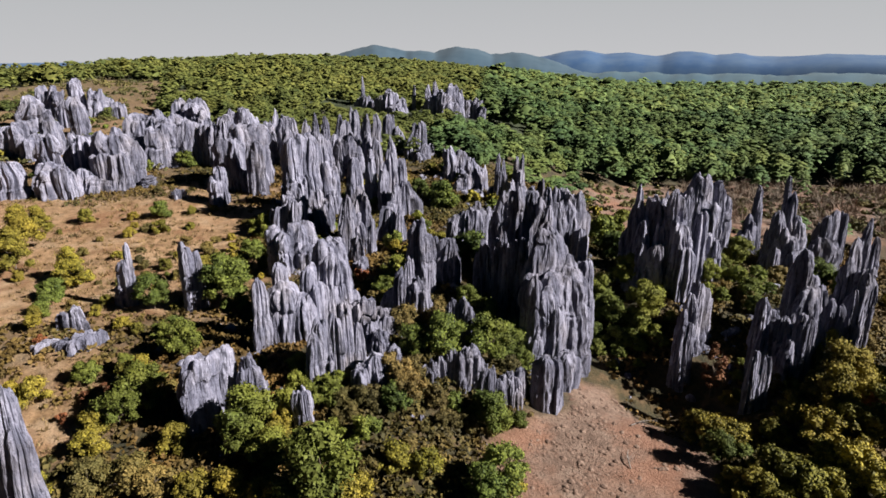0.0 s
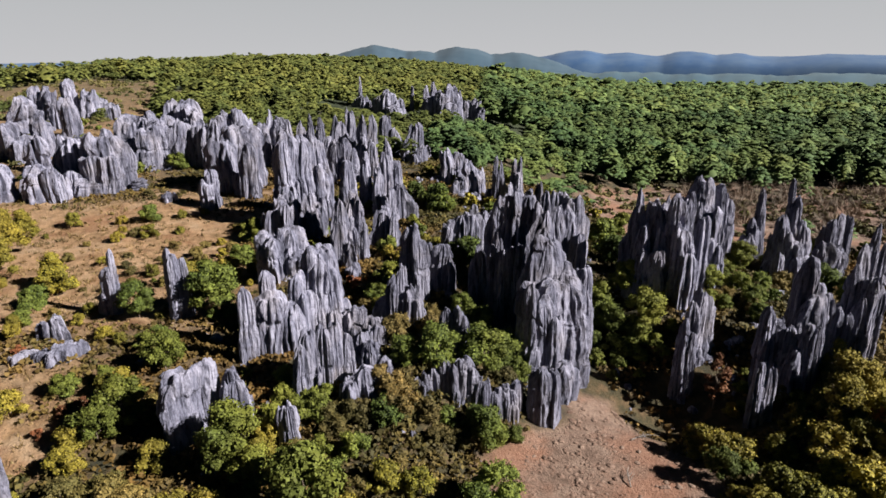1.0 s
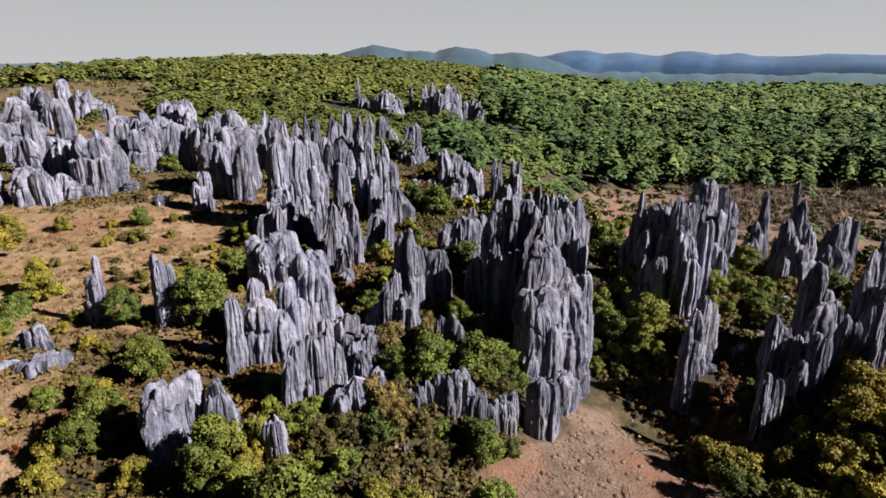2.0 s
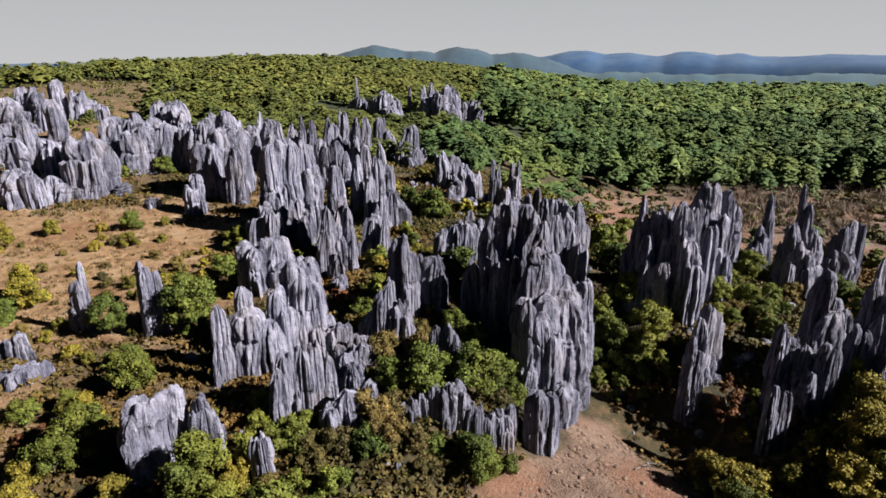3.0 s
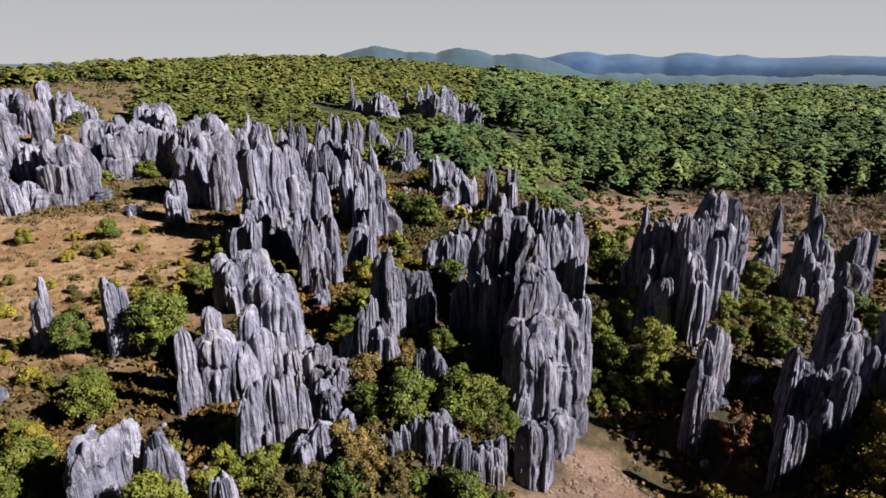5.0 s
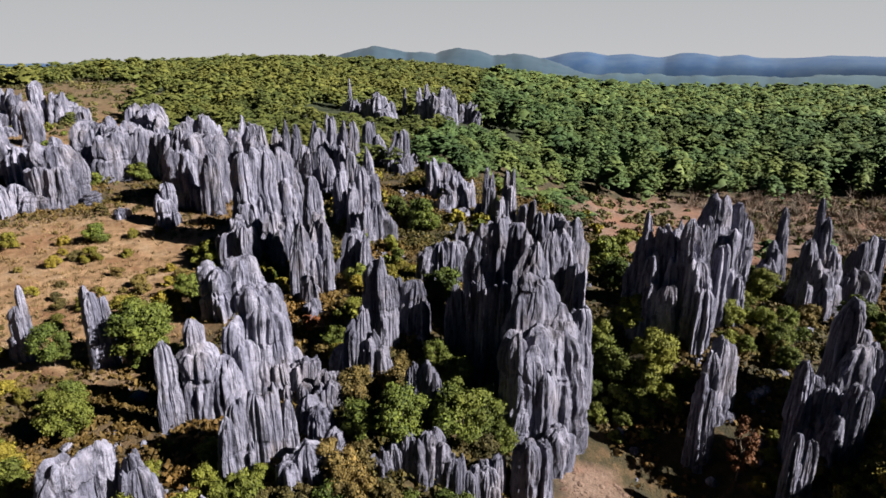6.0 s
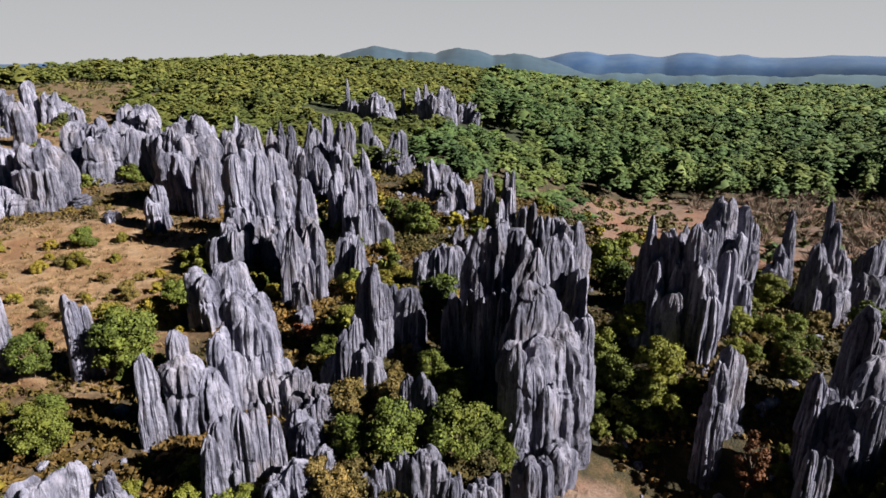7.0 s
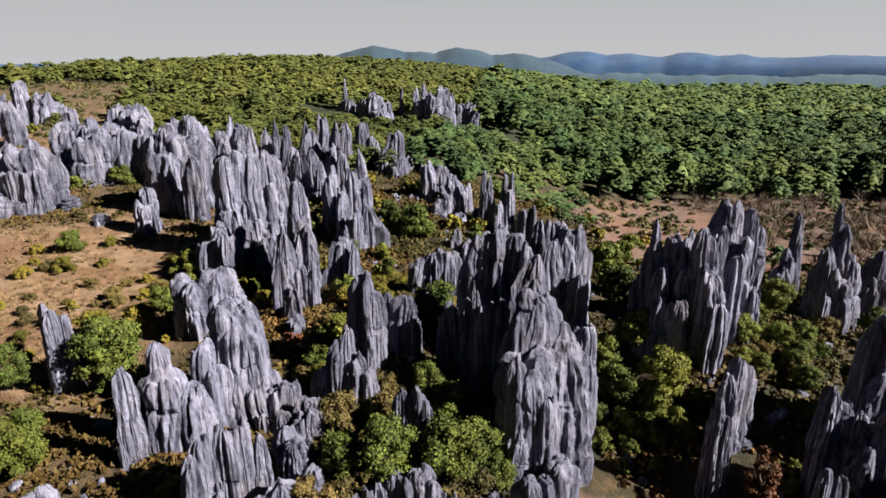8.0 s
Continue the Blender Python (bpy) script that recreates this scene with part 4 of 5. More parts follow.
def trunk_arrays(rnd, height, width, thick):
    """A tapered trunk, and the limbs that fork from it."""
    mid = np.array([0.06 * width * rnd.normal(), 0.06 * width * rnd.normal(), 0.45 * height])
    top = mid + np.array([0.1 * width * rnd.normal(), 0.1 * width * rnd.normal(), 0.38 * height])
    trunk = joined([stick((0, 0, -0.4), mid, thick, thick * 0.65, 8), stick(mid, top, thick * 0.65, thick * 0.2, 8)])
    limbs = []
    for k in range(5):
        a = k * 1.257 + rnd.rand()
        root = mid * min(1, (0.3 + 0.5 * rnd.rand()) / 0.5)
        elbow = root + np.array([math.cos(a) * width * 0.18, math.sin(a) * width * 0.18, height * 0.06])
        tip = elbow + np.array([math.cos(a) * width * 0.15, math.sin(a) * width * 0.15, height * (0.12 + 0.15 * rnd.rand())])
        limbs.append(joined([stick(root, elbow, thick * 0.42, thick * 0.28), stick(elbow, tip, thick * 0.28, thick * 0.08)]))
    return trunk, limbs


def plant(name, leaf, seed, height, width, lobes, leaves, size, low, tall, label, group, category="tree", limbs=0.12):
    rnd = np.random.RandomState(seed)
    root = tagged(new(name), label, category, group)
    trunk, forks = trunk_arrays(rnd, height, width, limbs)
    if category == "tree":
        stem = part("trunk", mesh_of("trunk", *trunk, BARK, True), root)
        for fork in forks:
            part("limb", mesh_of("limb", *fork, BARK, True), stem)
    else:
        part("stem", mesh_of("stem", *joined([trunk, *forks]), BARK, True), root)
    part("crown", mesh_of("crown", *crown_arrays(rnd, height, width, lobes, leaves, size, low, tall), leaf), root)
    return root


KINDS = {}


def grow(kind, x, y, scale=1.0, turn=0.0, sink=0.1):
    """Sets a plant of that kind on the ground; the first one is built, the rest are copies."""
    m = pose(x, y, float(ground(x, y)) - sink, 0, 0, turn)
    if kind not in KINDS:
        KINDS[kind] = plant(**SPECIES[kind])
        ob = KINDS[kind]
    else:
        ob = copy_thing(KINDS[kind], m)
    ob.matrix_basis = m @ Matrix.Diagonal((scale, scale, scale, 1))
    return ob


SPECIES = {}
for n in range(4):
    SPECIES["tree%d" % n] = dict(name="tree", leaf=LEAF["green"], seed=20 + n, height=5.0, width=4.6, lobes=36, leaves=170, size=0.052, low=0.2, tall=False,
                                 label="leafy green broadleaf tree among limestone rocks", group="broadleaf trees")
    SPECIES["pine%d" % n] = dict(name="young_pine", leaf=LEAF["yellow"], seed=40 + n, height=5.6, width=4.6, lobes=40, leaves=160, size=0.050, low=0.12, tall=True,
                                 label="yellow-green young pine on the slope", group="young pines")
    SPECIES["bush%d" % n] = dict(name="bush", leaf=LEAF["green"], seed=60 + n, height=2.2, width=3.0, lobes=22, leaves=150, size=0.045, low=0.05, tall=False,
                                 label="dense green bush between rocks", group="green bushes", category="bush", limbs=0.05)
    SPECIES["gold%d" % n] = dict(name="bush", leaf=LEAF["yellow"], seed=80 + n, height=2.4, width=3.0, lobes=22, leaves=150, size=0.045, low=0.05, tall=False,
                                 label="yellow-green bush in dry scrub", group="yellow bushes", category="bush", limbs=0.05)
    SPECIES["dry%d" % n] = dict(name="dry_bush", leaf=LEAF["brown"], seed=100 + n, height=2.0, width=3.0, lobes=22, leaves=150, size=0.042, low=0.05, tall=False,
                                label="brown dried scrub bush between rocks", group="dry bushes", category="bush", limbs=0.05)
for n in range(4):
    SPECIES["shrub%d" % n] = dict(name="shrub", leaf=LEAF["yellow" if n == 2 else "green"], seed=150 + n, height=2.2, width=3.0, lobes=12, leaves=44, size=0.13, low=0.05, tall=False,
                                  label="low shrub growing between limestone pinnacles", group="shrubs", category="bush", limbs=0.05)
SPECIES["rust0"] = dict(name="dry_tree", leaf=LEAF["rust"], seed=131, height=5.2, width=2.1, lobes=22, leaves=60, size=0.045, low=0.1, tall=False,
                        label="small tree with withered rust-red leaves", group="dry trees")
SPECIES["orange0"] = dict(name="dry_bush", leaf=LEAF["rust"], seed=141, height=1.5, width=2.4, lobes=12, leaves=60, size=0.065, low=0.05, tall=False,
                          label="low bush with orange-brown autumn leaves", group="orange bushes", category="bush", limbs=0.04)

# ---- trees and bushes: x, y, scale ----
for n, (x, y, s) in enumerate([(29.8, 103.3, 2.08), (28.3, 92.3, 1.88), (-6.5, 60.4, 0.94), (-44.8, 61.8, 1.07), (-43.4, 86.2, 1.15), (-11.2, 43.2, 0.96),
        (-6.1, 40.0, 0.9), (30.5, 70.6, 0.96), (22.7, 61.4, 1.31), (-0.4, 95.1, 1.88), (3.1, 66.0, 1.34), (21.7, 63.0, 0.54), (33.6, 56.6, 0.34), (41.0, 43.2, 0.9), (65.0, 97.4, 0.88), (47.6, 81.8, 0.85),
        (45.0, 61.3, 0.44), (47.9, 61.1, 0.66), (2.0, 79.4, 0.54), (1.4, 64.8, 0.63), (-15.3, 74.3, 0.42), (8.0, 69.4, 0.76),
        (-13.0, 42.9, 0.81), (-12.8, 45.2, 0.72), (-57.6, 109.9, 0.52), (-72.7, 82.7, 0.55)]):
    grow("bush0", x, y, s, 47 * n)
for n, (x, y, s) in enumerate([(-16.9, 45.6, 0.65)]):
    grow("bush0", x, y, s, 47 * n)
for n, (x, y, s) in enumerate([(34.4, 108.2, 1.81), (-42.5, 57.3, 1.01), (-4.0, 43.4, 0.96), (8.1, 55.5, 1.19),
        (19.7, 60.0, 1.29), (-4.3, 98.8, 1.3), 
        (24.0, 60.4, 0.81), (26.9, 46.3, 0.44), (37.1, 43.8, 0.62), (55.4, 91.8, 0.66), (10.4, 74.2, 0.75), (-2.7, 51.2, 0.54),
        (8.5, 75.4, 0.64), (-23.2, 57.5, 0.69), (-7.7, 38.1, 0.72), (-9.0, 39.5, 0.87), (-9.2, 45.2, 0.64), (-61.7, 101.0, 0.33),
        (-34.1, 67.5, 0.25), (-20.2, 58.2, 0.85), (-26.9, 53.4, 0.87), (-22.2, 43.1, 0.52)]):
    grow("bush1", x, y, s, 47 * n)
for n, (x, y, s) in enumerate([(1.0, 44.7, 0.7), (3.2, 45.0, 0.8), (5.2, 45.1, 0.8), (6.8, 45.4, 0.6)]):
    grow("bush0", x, y, s, 47 * n)
for n, (x, y, s) in enumerate([(-0.6, 44.4, 0.8), (2.0, 43.3, 0.7), (0.2, 42.6, 0.7), (4.2, 43.8, 0.5)]):
    grow("dry1", x, y, s, 47 * n)
for n, (x, y, s) in enumerate([(30.6, 53.6, 0.5), (29.6, 51.2, 0.5), (34.2, 50.6, 0.7), (18.6, 56.4, 0.5), (21.4, 56.8, 0.45)]):
    grow("bush3", x, y, s, 47 * n)
for n, (x, y, s) in enumerate([(15.6, 58.0, 0.7), (17.4, 58.8, 0.8), (19.6, 58.6, 0.75), (22.0, 59.2, 0.8), (24.4, 59.0, 0.7)]):
    grow("bush1", x, y, s, 47 * n)
for n, (x, y, s) in enumerate([(-25.9, 79.4, 1.33), (4.4, 59.1, 0.83), (27.0, 70.9, 0.96), (43.0, 70.4, 0.33), (20.0, 65.1, 0.67), (29.5, 60.4, 0.39), (31.8, 55.6, 0.43), (33.9, 49.6, 0.75),
        (42.5, 34.9, 0.53), (-16.3, 72.7, 0.47), (-23.2, 71.6, 0.47), (7.3, 65.4, 0.57), (-12.8, 47.2, 0.84),
        (-69.9, 80.5, 0.28), (-69.8, 84.6, 0.3), (-27.7, 51.9, 0.85), (-16.8, 47.8, 0.37)]):
    grow("bush2", x, y, s, 47 * n)
for n, (x, y, s) in enumerate([(-25.0, 71.3, 1.21), (-5.4, 62.8, 1.08), (-9.8, 43.6, 1.12), (-49.6, 112.3, 1.46), (0.6, 93.3, 1.55), (20.6, 71.1, 0.82), (19.3, 69.4, 0.9), (25.2, 41.7, 0.63), (38.1, 72.8, 0.49), (48.3, 70.0, 0.89),
        (58.0, 80.6, 0.63), (5.4, 74.5, 0.86), (-8.4, 56.2, 0.74), (2.9, 59.7, 0.66), (-22.1, 58.4, 0.73), (-32.0, 45.9, 0.86), (-14.7, 56.1, 0.45)]):
    grow("bush3", x, y, s, 47 * n)
for n, (x, y, s) in enumerate([(-0.8, 54.4, 1.15), (-23.1, 35.7, 1.25), (45.5, 73.9, 0.99), (-3.7, 54.2, 1.15),
        (-0.2, 57.1, 0.8), (-1.3, 57.9, 0.46), (-4.2, 68.8, 0.42), (-6.6, 65.1, 0.57), (-0.9, 74.2, 0.76), (-7.8, 41.9, 0.81),
        (-42.4, 88.0, 0.3), (-71.7, 65.4, 0.46), (-50.6, 89.4, 0.26), (-69.0, 102.9, 0.33), (-35.9, 77.3, 0.6), (-27.8, 76.3, 0.64),
        (-31.8, 61.6, 0.34), (-36.7, 62.0, 0.38), (-31.7, 74.7, 0.63), (-47.2, 66.7, 0.43), (-28.8, 59.9, 0.53)]):
    grow("dry0", x, y, s, 47 * n)
for n, (x, y, s) in enumerate([(37.0, 66.0, 0.9), (-7.6, 58.9, 0.6), (-0.6, 71.0, 0.53), (-3.0, 73.5, 0.61), (-15.1, 59.5, 0.55),
        (-5.6, 36.8, 0.67), (-2.9, 38.8, 0.68), (-37.7, 69.3, 0.51), (-24.2, 76.9, 0.39), (-54.0, 63.4, 0.41), (-31.7, 77.2, 0.49),
        (-47.9, 55.7, 0.56), (-41.1, 59.4, 0.51), (-40.5, 74.2, 0.42), (-42.9, 81.1, 0.62), (-36.3, 73.6, 0.32)]):
    grow("dry1", x, y, s, 47 * n)
for n, (x, y, s) in enumerate([(-3.1, 44.4, 1.14), (-4.3, 46.4, 1.18), (-6.5, 43.4, 0.96), (34.9, 67.4, 0.92), (33.2, 51.4, 0.95), (47.0, 58.5, 1.05),
        (10.4, 79.0, 0.72), (-0.6, 50.4, 0.88), (5.0, 67.7, 0.77), (-78.9, 91.8, 0.33), (-48.1, 78.0, 0.39), (-31.6, 107.7, 0.33),
        (-24.9, 103.7, 0.56), (-33.8, 55.2, 0.32), (-32.9, 73.0, 0.35), (-30.6, 72.9, 0.63), (-32.3, 66.5, 0.58), (-22.8, 65.9, 0.44),
        (-41.6, 65.6, 0.33), (-34.8, 62.1, 0.35)]):
    grow("dry2", x, y, s, 47 * n)
for n, (x, y, s) in enumerate([(-25.8, 35.5, 1.1), (-20.9, 35.4, 1.1), (-8.4, 43.6, 0.81), (6.4, 51.0, 0.92), (-11.0, 40.0, 0.75), (-12.7, 57.0, 0.66),
        (-3.9, 70.9, 0.41), (-9.5, 36.8, 0.61), (-2.0, 47.3, 0.87), (-7.6, 36.3, 0.72), (-28.8, 82.8, 0.57), (-48.8, 97.9, 0.59),
        (-61.3, 109.8, 0.33), (-24.1, 75.1, 0.36), (-47.6, 72.5, 0.63), (-25.3, 63.0, 0.4), (-39.0, 71.0, 0.47), (-39.2, 57.0, 0.64),
        (-37.9, 63.8, 0.42), (-23.9, 45.0, 0.49)]):
    grow("dry3", x, y, s, 47 * n)
for n, (x, y, s) in enumerate([(-27.5, 38.6, 0.88), (25.5, 43.5, 0.99), (23.6, 43.8, 1.16), (31.5, 38.0, 1.32), (26.9, 36.1, 1.27),
        (31.8, 41.8, 1.27), (39.9, 46.4, 1.04), (-29.1, 66.6, 1.14), (-44.2, 65.4, 1.35), (-6.7, 34.6, 1.08), (-18.2, 34.9, 0.95), (28.5, 38.4, 0.79), (24.8, 49.3, 0.79), (39.9, 39.3, 0.59), (29.8, 36.6, 0.87),
        (28.8, 43.2, 0.87), (36.7, 41.9, 0.92), (30.8, 39.7, 0.87), (36.0, 37.6, 0.53), (39.9, 37.5, 0.75), (56.2, 70.8, 0.6),
        (37.3, 79.7, 0.98), (60.1, 72.1, 0.73), (-0.2, 72.9, 0.73), (10.8, 69.6, 0.71), (-2.4, 68.2, 0.77), (2.5, 54.1, 0.6)]):
    grow("gold0", x, y, s, 47 * n)
for n, (x, y, s) in enumerate([(8.9, 59.1, 0.59), (5.0, 64.2, 0.59), (11.2, 62.9, 0.87), (-1.8, 77.5, 0.74), (-6.1, 58.5, 0.63), (-16.5, 56.6, 0.5),
        (-3.6, 58.4, 0.55), (-55.6, 81.0, 0.31), (-69.2, 51.2, 0.45), (-36.4, 90.0, 0.44), (-60.6, 61.4, 0.3), 
        (-35.7, 64.2, 0.52), (-36.3, 66.4, 0.47), (-33.6, 63.5, 0.34), (-39.0, 65.4, 0.36), (-29.0, 58.3, 0.43)]):
    grow("gold0", x, y, s, 47 * n)
for n, (x, y, s) in enumerate([(-36.4, 43.0, 0.95), (-29.6, 34.9, 0.82), (23.0, 44.6, 1.18), (35.6, 48.9, 1.09), (32.2, 36.3, 1.14), (22.6, 37.5, 0.88), (-40.7, 80.8, 0.82), (4.9, 35.8, 0.98), (28.7, 51.1, 0.6), (34.5, 44.0, 0.98),
        (23.9, 46.3, 0.82), (43.6, 36.6, 0.66), (42.1, 39.1, 0.65), (38.3, 39.9, 0.86), (54.2, 97.7, 0.65), (6.2, 68.0, 0.89),
        (-1.2, 66.3, 0.67), (-3.5, 79.9, 0.58), (-13.1, 74.7, 0.59), (-4.2, 66.7, 0.63), (5.5, 71.5, 0.61), (-14.2, 70.4, 0.75),
        (-64.1, 70.3, 0.47), (-40.3, 106.2, 0.48), (-44.2, 58.6, 0.44), (-72.1, 78.0, 0.53), (-73.7, 70.7, 0.59), (-21.5, 64.5, 0.32)]):
    grow("gold1", x, y, s, 47 * n)
for n, (x, y, s) in enumerate([(-72.7, 99.2, 0.52), (-34.8, 72.2, 0.43), (-29.8, 78.3, 0.48), (-37.3, 82.8, 0.51)]):
    grow("gold1", x, y, s, 47 * n)
for n, (x, y, s) in enumerate([(31.8, 45.9, 1.03), (26.4, 38.2, 1.18), (34.6, 41.8, 1.27), (43.6, 51.8, 1.14), (-25.2, 67.5, 1.16), (-12.7, 34.3, 1.08), (41.5, 36.7, 0.93), (39.8, 35.5, 0.7), (-1.6, 75.7, 0.83), (-1.3, 64.1, 0.86), (-3.1, 74.9, 0.75),
        (8.0, 64.4, 0.45), (-14.5, 65.5, 0.57), (-13.3, 41.1, 0.82), (-1.4, 37.2, 0.85), (-13.4, 39.3, 0.83), (-39.3, 88.3, 0.56),
        (-51.6, 66.2, 0.56), (-20.6, 98.2, 0.53), (-42.3, 71.7, 0.51), (-32.5, 53.8, 0.61), (-37.5, 59.8, 0.56), (-47.2, 85.6, 0.56),
        (-44.5, 79.1, 0.6), (-18.3, 69.7, 0.45), (-34.9, 69.0, 0.63), (-45.3, 82.4, 0.39), (-40.9, 43.7, 0.36)]):
    grow("gold2", x, y, s, 47 * n)
for n, (x, y, s) in enumerate([(-34.9, 43.6, 0.96), (23.8, 36.5, 1.14), (-21.1, 39.2, 0.89), (-54.0, 85.0, 0.85), (-9.8, 34.2, 1.2), (-15.6, 34.6, 1.08),
        (-27.6, 45.5, 1.0), (39.4, 43.5, 0.76), (33.4, 38.0, 0.73), (44.5, 50.0, 0.77), (41.9, 44.9, 0.61), (24.9, 39.3, 0.63),
        (24.4, 34.3, 0.93), (36.7, 34.6, 0.86), (42.6, 41.1, 0.71), (63.6, 64.0, 0.84), (71.7, 77.8, 0.75), (-2.8, 71.5, 0.57),
        (4.1, 52.8, 0.63), (-6.1, 70.1, 0.7), (-3.7, 37.2, 0.98), (-10.9, 47.7, 0.87), (-63.7, 109.5, 0.33), (-37.3, 111.9, 0.44),
        (-66.7, 61.5, 0.39), (-40.7, 104.2, 0.49), (-66.6, 87.4, 0.32), (-28.5, 40.7, 0.88), (-28.4, 74.4, 0.52), (-22.2, 67.7, 0.63)]):
    grow("gold3", x, y, s, 47 * n)
for n, (x, y, s) in enumerate([(-43.0, 83.2, 0.31), (-15.1, 83.3, 0.56), (-37.1, 57.3, 0.49), (-30.8, 53.3, 0.48)]):
    grow("gold3", x, y, s, 47 * n)
for n, (x, y, s) in enumerate([(39.4, 46.0, 1.08), (38.9, 47.0, 0.88), (-9.4, 62.7, 0.92), (-27.2, 63.4, 0.71), (-11.1, 37.8, 0.54), (-30.9, 43.8, 0.61),
        (-31.5, 41.5, 0.51), (-29.8, 44.7, 0.54), (-38.9, 50.8, 0.59), (31.7, 50.4, 0.7)]):
    grow("orange0", x, y, s, 47 * n)
for n, (x, y, s) in enumerate([(-57.4, 79.4, 0.87), (-41.1, 53.5, 0.49)]):
    grow("pine0", x, y, s, 47 * n)
for n, (x, y, s) in enumerate([(39.2, 48.8, 0.95), (-56.7, 74.6, 1.14), (34.6, 45.0, 0.95)]):
    grow("pine1", x, y, s, 47 * n)
for n, (x, y, s) in enumerate([(37.6, 49.2, 1.1), (36.6, 47.0, 0.8), (40.9, 55.8, 0.82), (-45.2, 66.2, 0.81)]):
    grow("pine2", x, y, s, 47 * n)
for n, (x, y, s) in enumerate([(-26.3, 45.3, 0.6), (-53.4, 68.4, 1.06)]):
    grow("pine3", x, y, s, 47 * n)
for n, (x, y, s) in enumerate([(27.6, 52.6, 1.23)]):
    grow("rust0", x, y, s, 47 * n)
for n, (x, y, s) in enumerate([(13.9, 79.1, 0.94), (-18.8, 77.8, 0.61), (-22.2, 108.6, 0.88), (-21.8, 72.2, 0.9), (13.5, 81.1, 1.01), (9.7, 89.0, 0.64),
        (13.4, 107.9, 1.09), (-13.5, 103.4, 0.66), (7.1, 81.3, 1.02), (-20.4, 88.6, 0.62), (3.0, 108.4, 0.84), (8.5, 97.1, 0.88),
        (-15.0, 93.5, 1.07), (4.5, 112.6, 0.95), (-75.2, 105.5, 0.55), (-65.3, 127.1, 0.73), (-62.9, 156.0, 0.58), (-88.6, 149.1, 0.85),
        (-96.3, 108.6, 0.92), (-99.8, 119.3, 0.87), (-42.0, 146.6, 0.73), (-51.0, 135.0, 0.61), (-72.9, 162.6, 0.67), (14.8, 124.6, 0.71),
        (71.8, 119.9, 0.64), (70.4, 100.5, 0.93), (46.5, 104.7, 0.75), (68.8, 129.9, 0.88), (29.2, 99.9, 0.82), (28.3, 118.0, 0.56)]):
    grow("shrub0", x, y, s, 47 * n)
for n, (x, y, s) in enumerate([(22.0, 123.9, 0.96), (27.0, 96.6, 0.64), (76.4, 101.3, 0.91)]):
    grow("shrub0", x, y, s, 47 * n)
for n, (x, y, s) in enumerate([(-1.0, 92.6, 0.66), (-14.7, 103.2, 0.57), (-15.3, 95.6, 0.95), (-15.0, 113.9, 0.87), (-8.9, 77.7, 0.68), (3.5, 76.0, 0.86),
        (-6.2, 72.6, 1.07), (12.5, 94.4, 0.78), (9.3, 94.3, 0.69), (-17.0, 76.0, 0.73), (11.6, 111.8, 0.81), (-68.8, 105.0, 0.96),
        (-91.6, 134.3, 0.61), (-67.5, 110.7, 0.62), (-73.2, 145.8, 0.91), (-80.8, 135.4, 0.53), (-82.2, 144.1, 0.5), (-95.1, 130.8, 0.68),
        (-70.5, 105.9, 1.0), (-96.5, 102.8, 0.53), (-76.7, 159.5, 0.79), (-68.7, 144.9, 0.59), (-70.9, 138.4, 0.7), (-88.9, 115.7, 0.58),
        (22.4, 121.3, 0.51), (76.1, 118.9, 0.77), (44.7, 109.7, 0.53), (35.2, 105.0, 0.69), (24.4, 103.2, 0.94), (73.5, 97.5, 0.89)]):
    grow("shrub1", x, y, s, 47 * n)
for n, (x, y, s) in enumerate([(79.8, 111.3, 0.54)]):
    grow("shrub1", x, y, s, 47 * n)
for n, (x, y, s) in enumerate([(-3.8, 100.9, 0.56), (-10.3, 101.6, 0.94), (-4.8, 95.3, 0.69), (-20.0, 81.0, 0.66), (8.9, 100.2, 0.94), (-17.6, 74.8, 0.95),
        (-6.7, 103.6, 0.92), (-10.0, 81.2, 0.64), (-23.0, 98.2, 0.96), (-16.5, 110.9, 0.78), (-13.3, 98.7, 0.81), (-9.1, 113.1, 1.06),
        (7.2, 72.4, 0.8), (-2.0, 112.7, 0.79), (12.6, 95.7, 0.53), (-5.4, 104.2, 0.58), (-21.8, 90.4, 0.53), (5.0, 98.3, 0.98),
        (-82.3, 160.9, 0.58), (-53.2, 134.4, 0.68), (-45.8, 129.2, 0.68), (-55.4, 149.3, 0.68), (-96.1, 154.4, 0.81), (-81.4, 100.8, 0.95),
        (-91.2, 119.1, 0.93), (-61.9, 135.2, 0.77), (-85.7, 105.5, 0.78), (-53.5, 148.5, 0.76), (-100.3, 130.8, 0.62), (-75.9, 141.5, 0.56)]):
    grow("shrub2", x, y, s, 47 * n)
for n, (x, y, s) in enumerate([(-72.8, 156.8, 0.86), (28.1, 108.1, 0.65), (43.7, 113.2, 0.95), (16.3, 123.8, 0.97), (31.8, 118.0, 0.98), (32.2, 127.7, 0.83),
        (24.1, 124.3, 0.71), (41.4, 120.1, 0.74)]):
    grow("shrub2", x, y, s, 47 * n)
